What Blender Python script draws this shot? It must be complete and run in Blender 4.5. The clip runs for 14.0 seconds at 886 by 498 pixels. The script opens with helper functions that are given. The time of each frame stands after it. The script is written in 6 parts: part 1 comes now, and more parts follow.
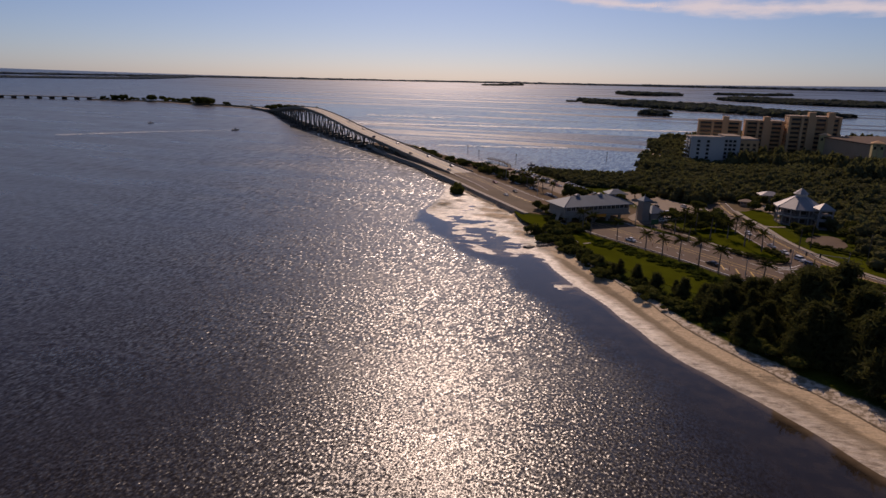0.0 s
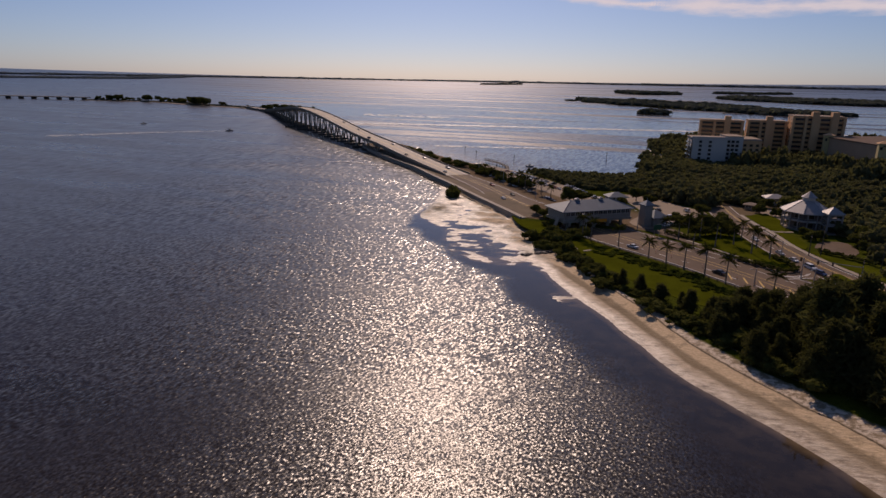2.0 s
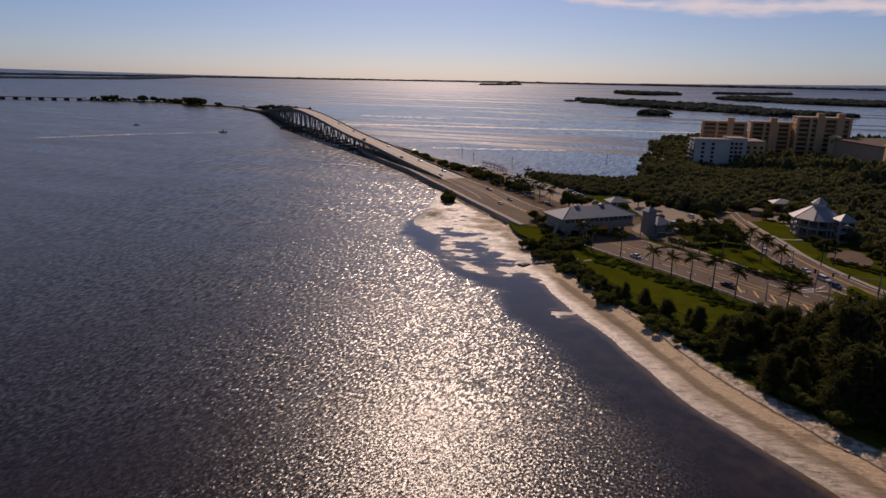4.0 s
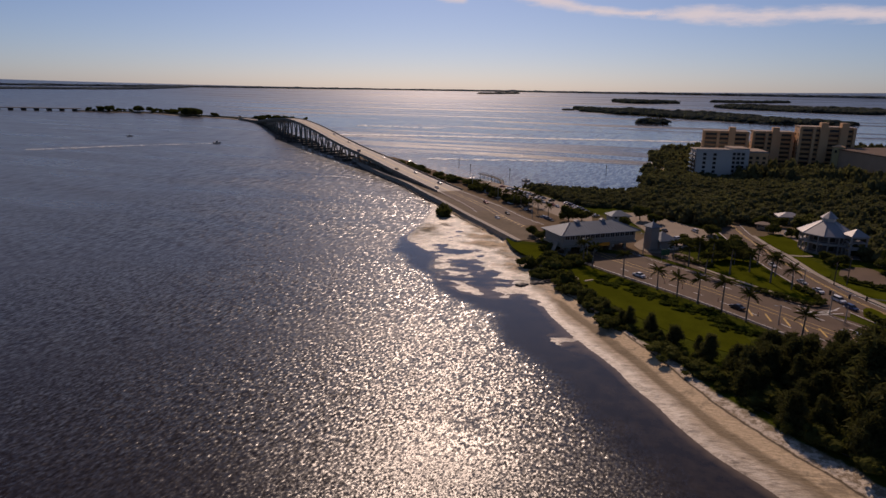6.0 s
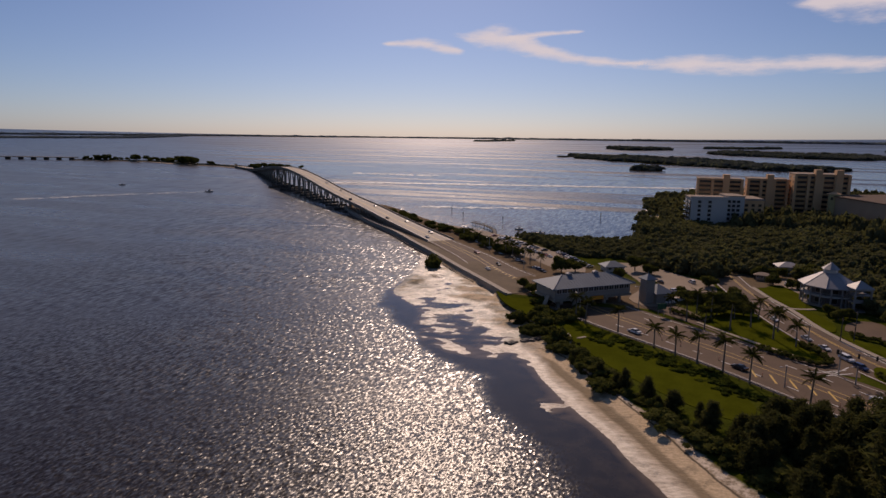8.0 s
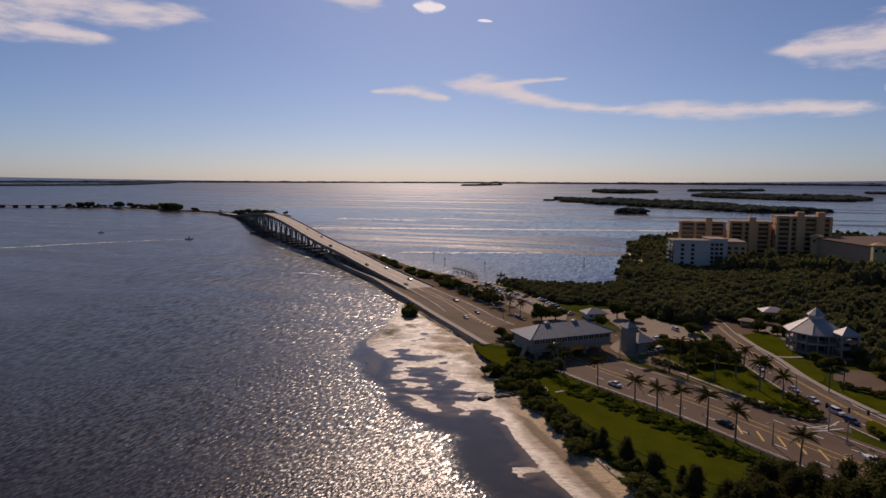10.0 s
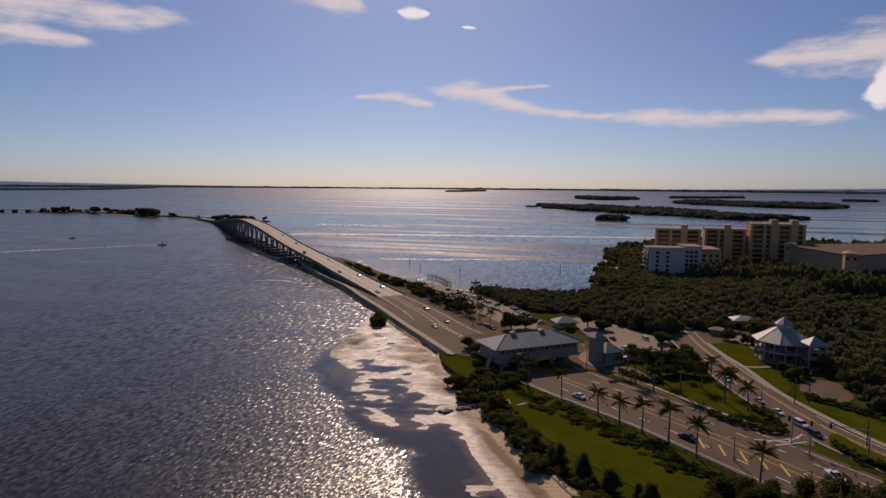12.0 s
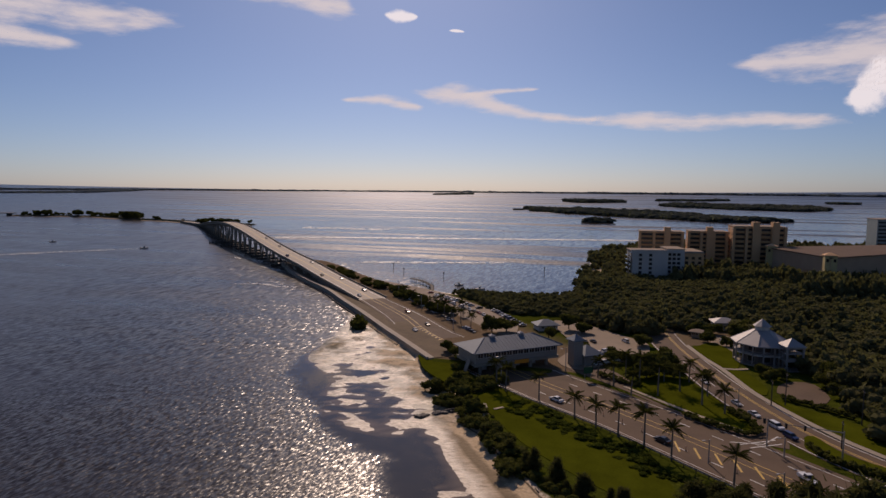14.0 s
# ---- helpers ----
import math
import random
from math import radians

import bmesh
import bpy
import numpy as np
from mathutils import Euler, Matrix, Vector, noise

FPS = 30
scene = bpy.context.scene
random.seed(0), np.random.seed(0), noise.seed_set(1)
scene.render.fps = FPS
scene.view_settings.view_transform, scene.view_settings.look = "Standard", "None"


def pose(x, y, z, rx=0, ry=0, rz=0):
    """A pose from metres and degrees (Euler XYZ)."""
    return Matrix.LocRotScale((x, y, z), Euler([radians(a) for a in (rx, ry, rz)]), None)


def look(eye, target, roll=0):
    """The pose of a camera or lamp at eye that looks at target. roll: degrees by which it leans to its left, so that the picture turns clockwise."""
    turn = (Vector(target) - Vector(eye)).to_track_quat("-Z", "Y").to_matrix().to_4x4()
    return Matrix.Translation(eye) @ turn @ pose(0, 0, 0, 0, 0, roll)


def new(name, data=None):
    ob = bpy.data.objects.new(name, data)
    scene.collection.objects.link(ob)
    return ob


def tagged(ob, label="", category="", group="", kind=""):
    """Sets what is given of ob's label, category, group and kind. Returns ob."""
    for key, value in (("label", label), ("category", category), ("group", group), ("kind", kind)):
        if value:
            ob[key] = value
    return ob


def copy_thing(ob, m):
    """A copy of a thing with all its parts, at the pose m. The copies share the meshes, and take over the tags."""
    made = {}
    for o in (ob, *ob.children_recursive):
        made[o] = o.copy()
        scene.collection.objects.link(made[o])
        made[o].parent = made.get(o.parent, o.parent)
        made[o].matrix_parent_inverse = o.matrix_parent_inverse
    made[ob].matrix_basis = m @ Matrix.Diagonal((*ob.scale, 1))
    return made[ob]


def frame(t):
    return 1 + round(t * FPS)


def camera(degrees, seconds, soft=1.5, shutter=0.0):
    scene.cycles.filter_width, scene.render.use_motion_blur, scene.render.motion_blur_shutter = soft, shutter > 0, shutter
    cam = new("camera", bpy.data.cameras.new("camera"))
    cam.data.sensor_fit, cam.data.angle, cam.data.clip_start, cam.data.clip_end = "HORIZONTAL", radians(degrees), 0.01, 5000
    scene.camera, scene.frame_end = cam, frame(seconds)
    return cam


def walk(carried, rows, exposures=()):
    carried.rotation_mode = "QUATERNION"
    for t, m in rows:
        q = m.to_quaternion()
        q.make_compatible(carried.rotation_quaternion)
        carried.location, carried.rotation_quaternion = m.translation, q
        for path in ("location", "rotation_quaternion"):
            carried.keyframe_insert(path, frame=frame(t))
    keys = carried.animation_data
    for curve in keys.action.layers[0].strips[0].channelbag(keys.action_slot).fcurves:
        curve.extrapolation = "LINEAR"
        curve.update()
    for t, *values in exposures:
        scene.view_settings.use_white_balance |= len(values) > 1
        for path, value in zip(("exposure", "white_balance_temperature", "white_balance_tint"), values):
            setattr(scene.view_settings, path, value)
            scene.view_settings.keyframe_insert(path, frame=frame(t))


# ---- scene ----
cam = camera(71.0, 14.0)
PATH = [
    (0, (2.57, -21.38, 56.078), (1.854, -19.589, 55.548), 1.2),
    (1, (1.557, -16.35, 56.26), (0.843, -14.559, 55.729), 1.2),
    (2, (0.59, -11.768, 56.341), (-0.123, -9.977, 55.809), 1.1),
    (3, (-0.552, -6.228, 56.389), (-1.263, -4.437, 55.857), 1.1),
    (5.5, (-3.289, 6.411, 56.985), (-4.0, 8.207, 56.468), 1.0),
    (6, (-3.897, 9.004, 57.285), (-4.608, 10.804, 56.78), 0.9),
    (6.5, (-4.198, 11.758, 57.877), (-4.912, 13.563, 57.394), 0.8),
    (7, (-4.371, 14.377, 57.625), (-5.084, 16.191, 57.175), 0.7),
    (7.5, (-3.968, 16.687, 57.829), (-4.685, 18.509, 57.421), 0.7),
    (8, (-3.765, 18.87, 57.979), (-4.483, 20.701, 57.617), 0.7),
    (8.5, (-3.86, 21.389, 58.184), (-4.573, 23.232, 57.874), 0.3),
    (11, (1.267, 31.362, 58.632), (0.585, 33.23, 58.425), 0.4),
    (11.5, (2.349, 32.983, 58.717), (1.683, 34.858, 58.512), 0.5),
    (12, (3.161, 34.195, 58.889), (2.512, 36.075, 58.685), 0.5),
    (12.5, (3.903, 35.362, 58.783), (3.269, 37.248, 58.582), 0.5),
    (13, (4.35, 35.909, 58.751), (3.727, 37.799, 58.552), 0.5),
    (13.5, (5.085, 36.522, 58.679), (4.467, 38.414, 58.481), 0.6),
    (14, (5.819, 36.742, 58.626), (5.204, 38.635, 58.432), 0.5),
]
walk(cam, [(t, look(eye, target, roll)) for t, eye, target, roll in PATH], [(0.0, -0.86, 6400, 24), (14.0, -0.89, 6400, 21)])

# ---- world, sun, exposure ----
SUN_AZ, SUN_EL = radians(22.0), radians(37.0)  # azimuth is to the left of +y
SUN_DIR = Vector((-math.sin(SUN_AZ) * math.cos(SUN_EL), math.cos(SUN_AZ) * math.cos(SUN_EL), math.sin(SUN_EL)))

world = bpy.data.worlds.new("world")
scene.world = world
world.use_nodes = True
wn = world.node_tree
wn.nodes.clear()
w_out = wn.nodes.new("ShaderNodeOutputWorld")
w_bg = wn.nodes.new("ShaderNodeBackground")
w_sky = wn.nodes.new("ShaderNodeTexSky")
w_sky.sky_type = "NISHITA"
w_sky.sun_disc = False
w_sky.sun_elevation = SUN_EL
w_sky.sun_rotation = -SUN_AZ
w_sky.altitude = 900.0
w_sky.air_density, w_sky.dust_density, w_sky.ozone_density = 0.85, 1.3, 6.0
w_bg.inputs["Strength"].default_value = 0.103
wn.links.new(w_sky.outputs[0], w_bg.inputs[0])
wn.links.new(w_bg.outputs[0], w_out.inputs[0])

sun_data = bpy.data.lights.new("sun", "SUN")
sun_data.energy, sun_data.angle, sun_data.color = 4.8, radians(0.55), (1.0, 0.79, 0.58)
sun = new("sun", sun_data)
sun.matrix_world = look(SUN_DIR * 900, (0, 0, 0))


# ---- materials ----
def node_material(name):
    mat = bpy.data.materials.new(name)
    mat.use_nodes = True
    return mat, mat.node_tree.nodes, mat.node_tree.links, mat.node_tree.nodes["Principled BSDF"]


def noise_node(nodes, links, vec, scale, detail=4.0, rough=0.55, stretch=None):
    tex = nodes.new("ShaderNodeTexNoise")
    tex.inputs["Scale"].default_value = scale
    tex.inputs["Detail"].default_value = detail
    tex.inputs["Roughness"].default_value = rough
    if stretch:
        mp = nodes.new("ShaderNodeMapping")
        mp.inputs["Scale"].default_value = stretch[:3]
        if len(stretch) > 3:
            mp.inputs["Rotation"].default_value = (0, 0, stretch[3])
        links.new(vec, mp.inputs[0])
        vec = mp.outputs[0]
    links.new(vec, tex.inputs["Vector"])
    return tex.outputs[0]


def ramp(nodes, links, fac, stops):
    rp = nodes.new("ShaderNodeValToRGB")
    el = rp.color_ramp.elements
    while len(el) < len(stops):
        el.new(0.5)
    for e, (p, c) in zip(el, stops):
        e.position = p
        e.color = (*c, 1) if len(c) == 3 else (c[0], c[0], c[0], 1)
    links.new(fac, rp.inputs[0])
    return rp.outputs[0]


def mix_col(nodes, links, fac, a, b, mode="MIX"):
    mx = nodes.new("ShaderNodeMix")
    mx.data_type, mx.blend_type = "RGBA", mode
    for sock, v in ((mx.inputs[0], fac), (mx.inputs[6], a), (mx.inputs[7], b)):
        if isinstance(v, (int, float)):
            sock.default_value = v
        elif isinstance(v, tuple):
            sock.default_value = (*v, 1)
        else:
            links.new(v, sock)
    return mx.outputs[2]


def bump_node(nodes, links, height, strength, distance, normal=None):
    b = nodes.new("ShaderNodeBump")
    b.inputs["Strength"].default_value = strength
    b.inputs["Distance"].default_value = distance
    links.new(height, b.inputs["Height"])
    if normal:
        links.new(normal, b.inputs["Normal"])
    return b.outputs[0]


def surface(name, col, rough=0.8, var=0.25, scale=0.8, fine=6.0, metal=0.0, bump=0.02, per_object=0.0, spec=0.4):
    """A weathered surface: colour varied at two scales, stains and a fine relief."""
    mat, nodes, links, p = node_material(name)
    pos = nodes.new("ShaderNodeNewGeometry").outputs["Position"]
    big = noise_node(nodes, links, pos, scale, 5)
    small = noise_node(nodes, links, pos, fine, 3)
    lo = tuple(c * (1 - var) for c in col)
    hi = tuple(min(1, c * (1 + var)) for c in col)
    c1 = ramp(nodes, links, big, [(0.3, lo), (0.7, hi)])
    c2 = mix_col(nodes, links, 0.35, c1, ramp(nodes, links, small, [(0.3, lo), (0.72, hi)]))
    if per_object:
        rnd = nodes.new("ShaderNodeObjectInfo").outputs["Random"]
        c2 = mix_col(nodes, links, 1.0, c2, ramp(nodes, links, rnd, [(0.0, (1 - per_object,)), (1.0, (1 + per_object,))]), "MULTIPLY")
    links.new(c2, p.inputs["Base Color"])
    p.inputs["Roughness"].default_value = rough
    p.inputs["Metallic"].default_value = metal
    p.inputs["Specular IOR Level"].default_value = spec
    if bump:
        links.new(bump_node(nodes, links, small, 0.6, bump), p.inputs["Normal"])
    return mat


def foliage_material(name, dark, light, yellow, scale=0.12, thin=0.38):
    """Leaves whose green shifts from clump to clump and from tree to tree, and which let some light through."""
    mat, nodes, links, p = node_material(name)
    nodes.remove(p)
    geo = nodes.new("ShaderNodeNewGeometry")
    big = noise_node(nodes, links, geo.outputs["Position"], scale, 3)
    c = ramp(nodes, links, big, [(0.32, dark), (0.55, light), (0.75, yellow)])
    isl = ramp(nodes, links, geo.outputs["Random Per Island"], [(0.0, (0.85,)), (1.0, (1.15,))])
    col = mix_col(nodes, links, 1.0, c, isl, "MULTIPLY")
    front, back, mixer = nodes.new("ShaderNodeBsdfDiffuse"), nodes.new("ShaderNodeBsdfTranslucent"), nodes.new("ShaderNodeMixShader")
    links.new(col, front.inputs["Color"])
    links.new(mix_col(nodes, links, 1.0, col, (1.0, 1.05, 0.7), "MULTIPLY"), back.inputs["Color"])
    mixer.inputs[0].default_value = thin
    links.new(front.outputs[0], mixer.inputs[1])
    links.new(back.outputs[0], mixer.inputs[2])
    links.new(mixer.outputs[0], nodes["Material Output"].inputs[0])
    return mat


WAVE = 0.86


def water_material():
    mat, nodes, links, p = node_material("sea_water")

    def math_node(op, a, b, c=None):
        m = nodes.new("ShaderNodeMath")
        m.operation = op
        for sock, v in zip(m.inputs, (a, b, c)):
            if v is None:
                continue
            if isinstance(v, (int, float)):
                sock.default_value = v
            else:
                links.new(v, sock)
        return m.outputs[0]

    def remap(v, lo, hi, a=0.0, b=1.0):
        m = nodes.new("ShaderNodeMapRange")
        for k, x in enumerate((lo, hi, a, b), 1):
            m.inputs[k].default_value = x
        links.new(v, m.inputs[0])
        return m.outputs[0]

    def stored(name):
        at = nodes.new("ShaderNodeAttribute")
        at.attribute_name = name
        return at.outputs["Fac"]

    shelter, shallow, bay = stored("shelter"), stored("shallow"), stored("open_bay")
    pos = nodes.new("ShaderNodeNewGeometry").outputs["Position"]
    silt = noise_node(nodes, links, pos, 0.006, 4)
    deep = ramp(nodes, links, silt, [(0.35, (0.015, 0.0105, 0.008)), (0.7, (0.022, 0.015, 0.010))])
    weed = ramp(nodes, links, noise_node(nodes, links, pos, 0.22, 5, 0.65), [(0.40, (0.024, 0.018, 0.013)), (0.66, (0.062, 0.046, 0.03))])
    bed = mix_col(nodes, links, shallow, deep, weed)
    sandy = ramp(nodes, links, shallow, [(0.88, (0.0,)), (1.0, (0.7,))])
    links.new(mix_col(nodes, links, sandy, bed, (0.23, 0.165, 0.10)), p.inputs["Base Color"])
    p.inputs["IOR"].default_value = 1.33
    # Streaks of wind and slick, laid level in the view; broader lanes out in the open bay.
    slick = ramp(nodes, links, noise_node(nodes, links, pos, 0.03, 5, 0.6, (0.22, 1.0, 1.0, radians(17))), [(0.36, (0.0,)), (0.62, (1.0,))])
    lanes = ramp(nodes, links, noise_node(nodes, links, pos, 0.012, 6, 0.62, (0.09, 1.0, 1.0, radians(19))), [(0.51, (0.0,)), (0.61, (1.0,))])
    # Lanes close up with distance from the camera, to brighten the horizon.
    lanes = math_node("MINIMUM", math_node("ADD", lanes, remap(stored("view_range"), 1000, 3000, 0.0, 0.45)), 1.0)
    # Wavelets: each small patch of water leans its own way; size and stretch fit the camera's distance.
    view_range = stored("view_range")
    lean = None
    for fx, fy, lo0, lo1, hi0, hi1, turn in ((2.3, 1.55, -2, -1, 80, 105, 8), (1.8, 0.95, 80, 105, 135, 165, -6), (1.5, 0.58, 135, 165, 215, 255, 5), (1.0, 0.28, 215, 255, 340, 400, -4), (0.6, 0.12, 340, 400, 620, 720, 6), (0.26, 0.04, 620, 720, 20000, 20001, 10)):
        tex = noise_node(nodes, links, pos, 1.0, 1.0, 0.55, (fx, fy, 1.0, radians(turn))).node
        band = math_node("MULTIPLY", remap(view_range, lo0, lo1), remap(view_range, hi0, hi1, 1.0, 0.0))
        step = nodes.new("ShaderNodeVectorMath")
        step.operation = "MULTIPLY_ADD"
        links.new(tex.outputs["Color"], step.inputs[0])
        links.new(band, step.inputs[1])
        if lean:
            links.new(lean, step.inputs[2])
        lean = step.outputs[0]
    near_rough = math_node("MULTIPLY_ADD", slick, 0.06, 0.265)
    bay_rough = math_node("MULTIPLY_ADD", lanes, 0.32, 0.17)
    rough = nodes.new("ShaderNodeMix")
    links.new(bay, rough.inputs[0])
    links.new(near_rough, rough.inputs[2])
    links.new(bay_rough, rough.inputs[3])
    calm = nodes.new("ShaderNodeMix")
    links.new(shelter, calm.inputs[0])
    links.new(rough.outputs[0], calm.inputs[2])
    calm.inputs[3].default_value = 0.05
    links.new(calm.outputs[0], p.inputs["Roughness"])
    gust = nodes.new("ShaderNodeMix")
    links.new(bay, gust.inputs[0])
    links.new(math_node("MULTIPLY_ADD", slick, 0.35, 0.80), gust.inputs[2])
    links.new(math_node("MULTIPLY_ADD", lanes, 0.55, 0.25), gust.inputs[3])
    force = math_node("MULTIPLY", math_node("MULTIPLY", remap(shelter, 0.0, 1.0, 1.0, 0.03), stored("lean_scale")), gust.outputs[0])
    centred, slope, upright = nodes.new("ShaderNodeVectorMath"), nodes.new("ShaderNodeVectorMath"), nodes.new("ShaderNodeVectorMath")
    centred.operation, slope.operation, upright.operation = "SUBTRACT", "MULTIPLY", "ADD"
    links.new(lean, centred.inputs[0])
    centred.inputs[1].default_value = (0.5, 0.5, 0.5)
    gain = nodes.new("ShaderNodeCombineXYZ")
    for k in (0, 1):
        links.new(math_node("MULTIPLY", force, WAVE), gain.inputs[k])
    links.new(centred.outputs[0], slope.inputs[0])
    links.new(gain.outputs[0], slope.inputs[1])
    links.new(slope.outputs[0], upright.inputs[0])
    upright.inputs[1].default_value = (0, 0, 1)
    unit = nodes.new("ShaderNodeVectorMath")
    unit.operation = "NORMALIZE"
    links.new(upright.outputs[0], unit.inputs[0])
    links.new(unit.outputs[0], p.inputs["Normal"])
    return mat


def ground_material():
    """Wet sand by the water, dry sand above it, then rough grass."""
    mat, nodes, links, p = node_material("beach_and_grass")
    geo = nodes.new("ShaderNodeNewGeometry")
    pos = geo.outputs["Position"]
    sep = nodes.new("ShaderNodeSeparateXYZ")
    links.new(pos, sep.inputs[0])
    mid = noise_node(nodes, links, pos, 0.12, 5, 0.6)
    fine = noise_node(nodes, links, pos, 1.6, 4, 0.6)
    sand = ramp(nodes, links, fine, [(0.3, (0.50, 0.37, 0.22)), (0.7, (0.68, 0.52, 0.33))])
    wrack = ramp(nodes, links, noise_node(nodes, links, pos, 0.3, 5, 0.65), [(0.52, (0.0,)), (0.64, (1.0,))])
    sand = mix_col(nodes, links, wrack, sand, (0.34, 0.26, 0.16))
    wet = ramp(nodes, links, fine, [(0.3, (0.22, 0.165, 0.105)), (0.7, (0.36, 0.28, 0.185))])

    def add(a, b, k):
        m = nodes.new("ShaderNodeMath")
        m.operation = "MULTIPLY_ADD"
        links.new(a, m.inputs[0])
        m.inputs[1].default_value = k
        links.new(b, m.inputs[2])
        return m.outputs[0]

    def stored(name):
        at = nodes.new("ShaderNodeAttribute")
        at.attribute_name = name
        return at.outputs["Fac"]

    def clamp_mul(a, b):
        m = nodes.new("ShaderNodeMath")
        m.operation = "MULTIPLY"
        links.new(a, m.inputs[0])
        links.new(b, m.inputs[1])
        return m.outputs[0]

    lvl = add(mid, sep.outputs[2], 0.5)
    algae = ramp(nodes, links, noise_node(nodes, links, pos, 0.16, 6, 0.68), [(0.46, (0.0,)), (0.55, (0.9,))])
    mottle = ramp(nodes, links, noise_node(nodes, links, pos, 0.42, 7, 0.72, (0.7, 1.5, 1.0)), [(0.37, (0.12, 0.092, 0.06)), (0.46, (0.42, 0.33, 0.23)), (0.60, (0.72, 0.61, 0.46))])
    wet = mix_col(nodes, links, 0.75, wet, mottle)
    wet = mix_col(nodes, links, clamp_mul(algae, ramp(nodes, links, stored("banded"), [(0.0, (1.0,)), (1.0, (0.15,))])), wet, (0.085, 0.072, 0.034))
    wetness = ramp(nodes, links, lvl, [(0.50, (1.0,)), (0.95, (0.0,))])
    # Bands along the beach by the distance from the water: ribbed low sand, a damp groove, a pale berm, the tide mark, shell drift.
    inland = nodes.new("ShaderNodeMath")
    inland.operation = "MULTIPLY_ADD"
    links.new(add(fine, add(mid, stored("inland"), 1.6), 0.5), inland.inputs[0])
    inland.inputs[1].default_value, inland.inputs[2].default_value = 1 / 20, -0.053
    inland = inland.outputs[0]
    banded = stored("banded")

    def lay(base, stops, col):
        return mix_col(nodes, links, clamp_mul(ramp(nodes, links, inland, stops), banded), base, col)

    ribs = ramp(nodes, links, noise_node(nodes, links, pos, 1.1, 4, 0.6, (0.35, 1.6, 1.0, radians(-40))), [(0.38, (0.42, 0.32, 0.20)), (0.62, (0.68, 0.54, 0.37))])
    sand = lay(sand, [(0.0, (1.0,)), (0.20, (0.9,)), (0.25, (0.0,))], ribs)
    sand = lay(sand, [(0.19, (0.0,)), (0.23, (0.85,)), (0.31, (0.75,)), (0.35, (0.0,))], (0.20, 0.148, 0.083))
    shells = ramp(nodes, links, noise_node(nodes, links, pos, 0.7, 5, 0.7), [(0.42, (0.20, 0.155, 0.10)), (0.56, (0.70, 0.60, 0.48))])
    sand = lay(sand, [(0.50, (0.0,)), (0.53, (0.8,))], shells)
    sand = lay(sand, [(0.485, (0.0,)), (0.495, (0.9,)), (0.508, (0.9,)), (0.52, (0.0,))], (0.075, 0.055, 0.034))
    weed = clamp_mul(stored("weed"), ramp(nodes, links, noise_node(nodes, links, pos, 0.35, 5, 0.7), [(0.35, (0.2,)), (0.55, (1.0,))]))
    beach = mix_col(nodes, links, wetness, sand, wet)
    low_part = ramp(nodes, links, lvl, [(0.78, (0.85,)), (0.98, (0.0,))])
    stain = nodes.new("ShaderNodeMath")
    stain.operation = "MULTIPLY"
    off_beach = nodes.new("ShaderNodeMath")
    off_beach.operation = "SUBTRACT"
    off_beach.inputs[0].default_value = 1.0
    links.new(banded, off_beach.inputs[1])
    links.new(clamp_mul(algae, off_beach.outputs[0]), stain.inputs[0])
    links.new(low_part, stain.inputs[1])
    beach = mix_col(nodes, links, stain.outputs[0], beach, (0.135, 0.115, 0.065))
    beach = mix_col(nodes, links, weed, beach, (0.062, 0.055, 0.026))
    g1 = ramp(nodes, links, mid, [(0.35, (0.035, 0.045, 0.006)), (0.55, (0.065, 0.078, 0.008)), (0.7, (0.10, 0.10, 0.014))])
    g2 = ramp(nodes, links, fine, [(0.35, (0.03, 0.042, 0.006)), (0.65, (0.085, 0.09, 0.012))])
    grass = mix_col(nodes, links, 0.4, g1, g2)
    green = nodes.new("ShaderNodeMapRange")
    green.inputs[1].default_value, green.inputs[2].default_value = 2.0, 2.12
    links.new(lvl, green.inputs[0])
    earth = ramp(nodes, links, fine, [(0.3, (0.15, 0.108, 0.068)), (0.7, (0.22, 0.165, 0.108))])
    grass = mix_col(nodes, links, stored("earth"), grass, earth)
    links.new(mix_col(nodes, links, green.outputs[0], beach, grass), p.inputs["Base Color"])
    links.new(ramp(nodes, links, wetness, [(0.0, (0.85,)), (1.0, (0.45,))]), p.inputs["Roughness"])
    dry_grass = ramp(nodes, links, green.outputs[0], [(0.0, (1.0,)), (1.0, (0.0,))])
    links.new(clamp_mul(clamp_mul(dry_grass, ramp(nodes, links, weed, [(0.0, (1.0,)), (1.0, (0.1,))])), ramp(nodes, links, wetness, [(0.0, (0.2,)), (1.0, (0.5,))])), p.inputs["Specular IOR Level"])
    ripple = noise_node(nodes, links, pos, 0.9, 5, 0.6, (0.6, 1.6, 1.0, radians(-25)))
    links.new(bump_node(nodes, links, fine, 0.6, 0.12, bump_node(nodes, links, ripple, 0.7, 0.35)), p.inputs["Normal"])
    return mat


M_WATER = water_material()
M_GROUND = ground_material()
M_ASPHALT = surface("sun_bleached_asphalt", (0.125, 0.083, 0.052), 0.85, 0.22, 0.15, 3.0, spec=0.25)
M_LOT = surface("pale_shell_gravel", (0.27, 0.205, 0.14), 0.9, 0.18, 0.12, 2.5)
M_CONCRETE = surface("weathered_concrete", (0.27, 0.23, 0.18), 0.75, 0.2, 0.25, 3.0)
# Brown darkened for the shade on the bridge's approach walls.
M_RAMP = surface("shaded_brown_concrete", (0.15, 0.12, 0.09), 0.8, 0.25, 0.2, 2.0)
M_DECK = surface("bridge_deck_concrete", (0.25, 0.20, 0.145), 0.7, 0.12, 0.12, 2.0)
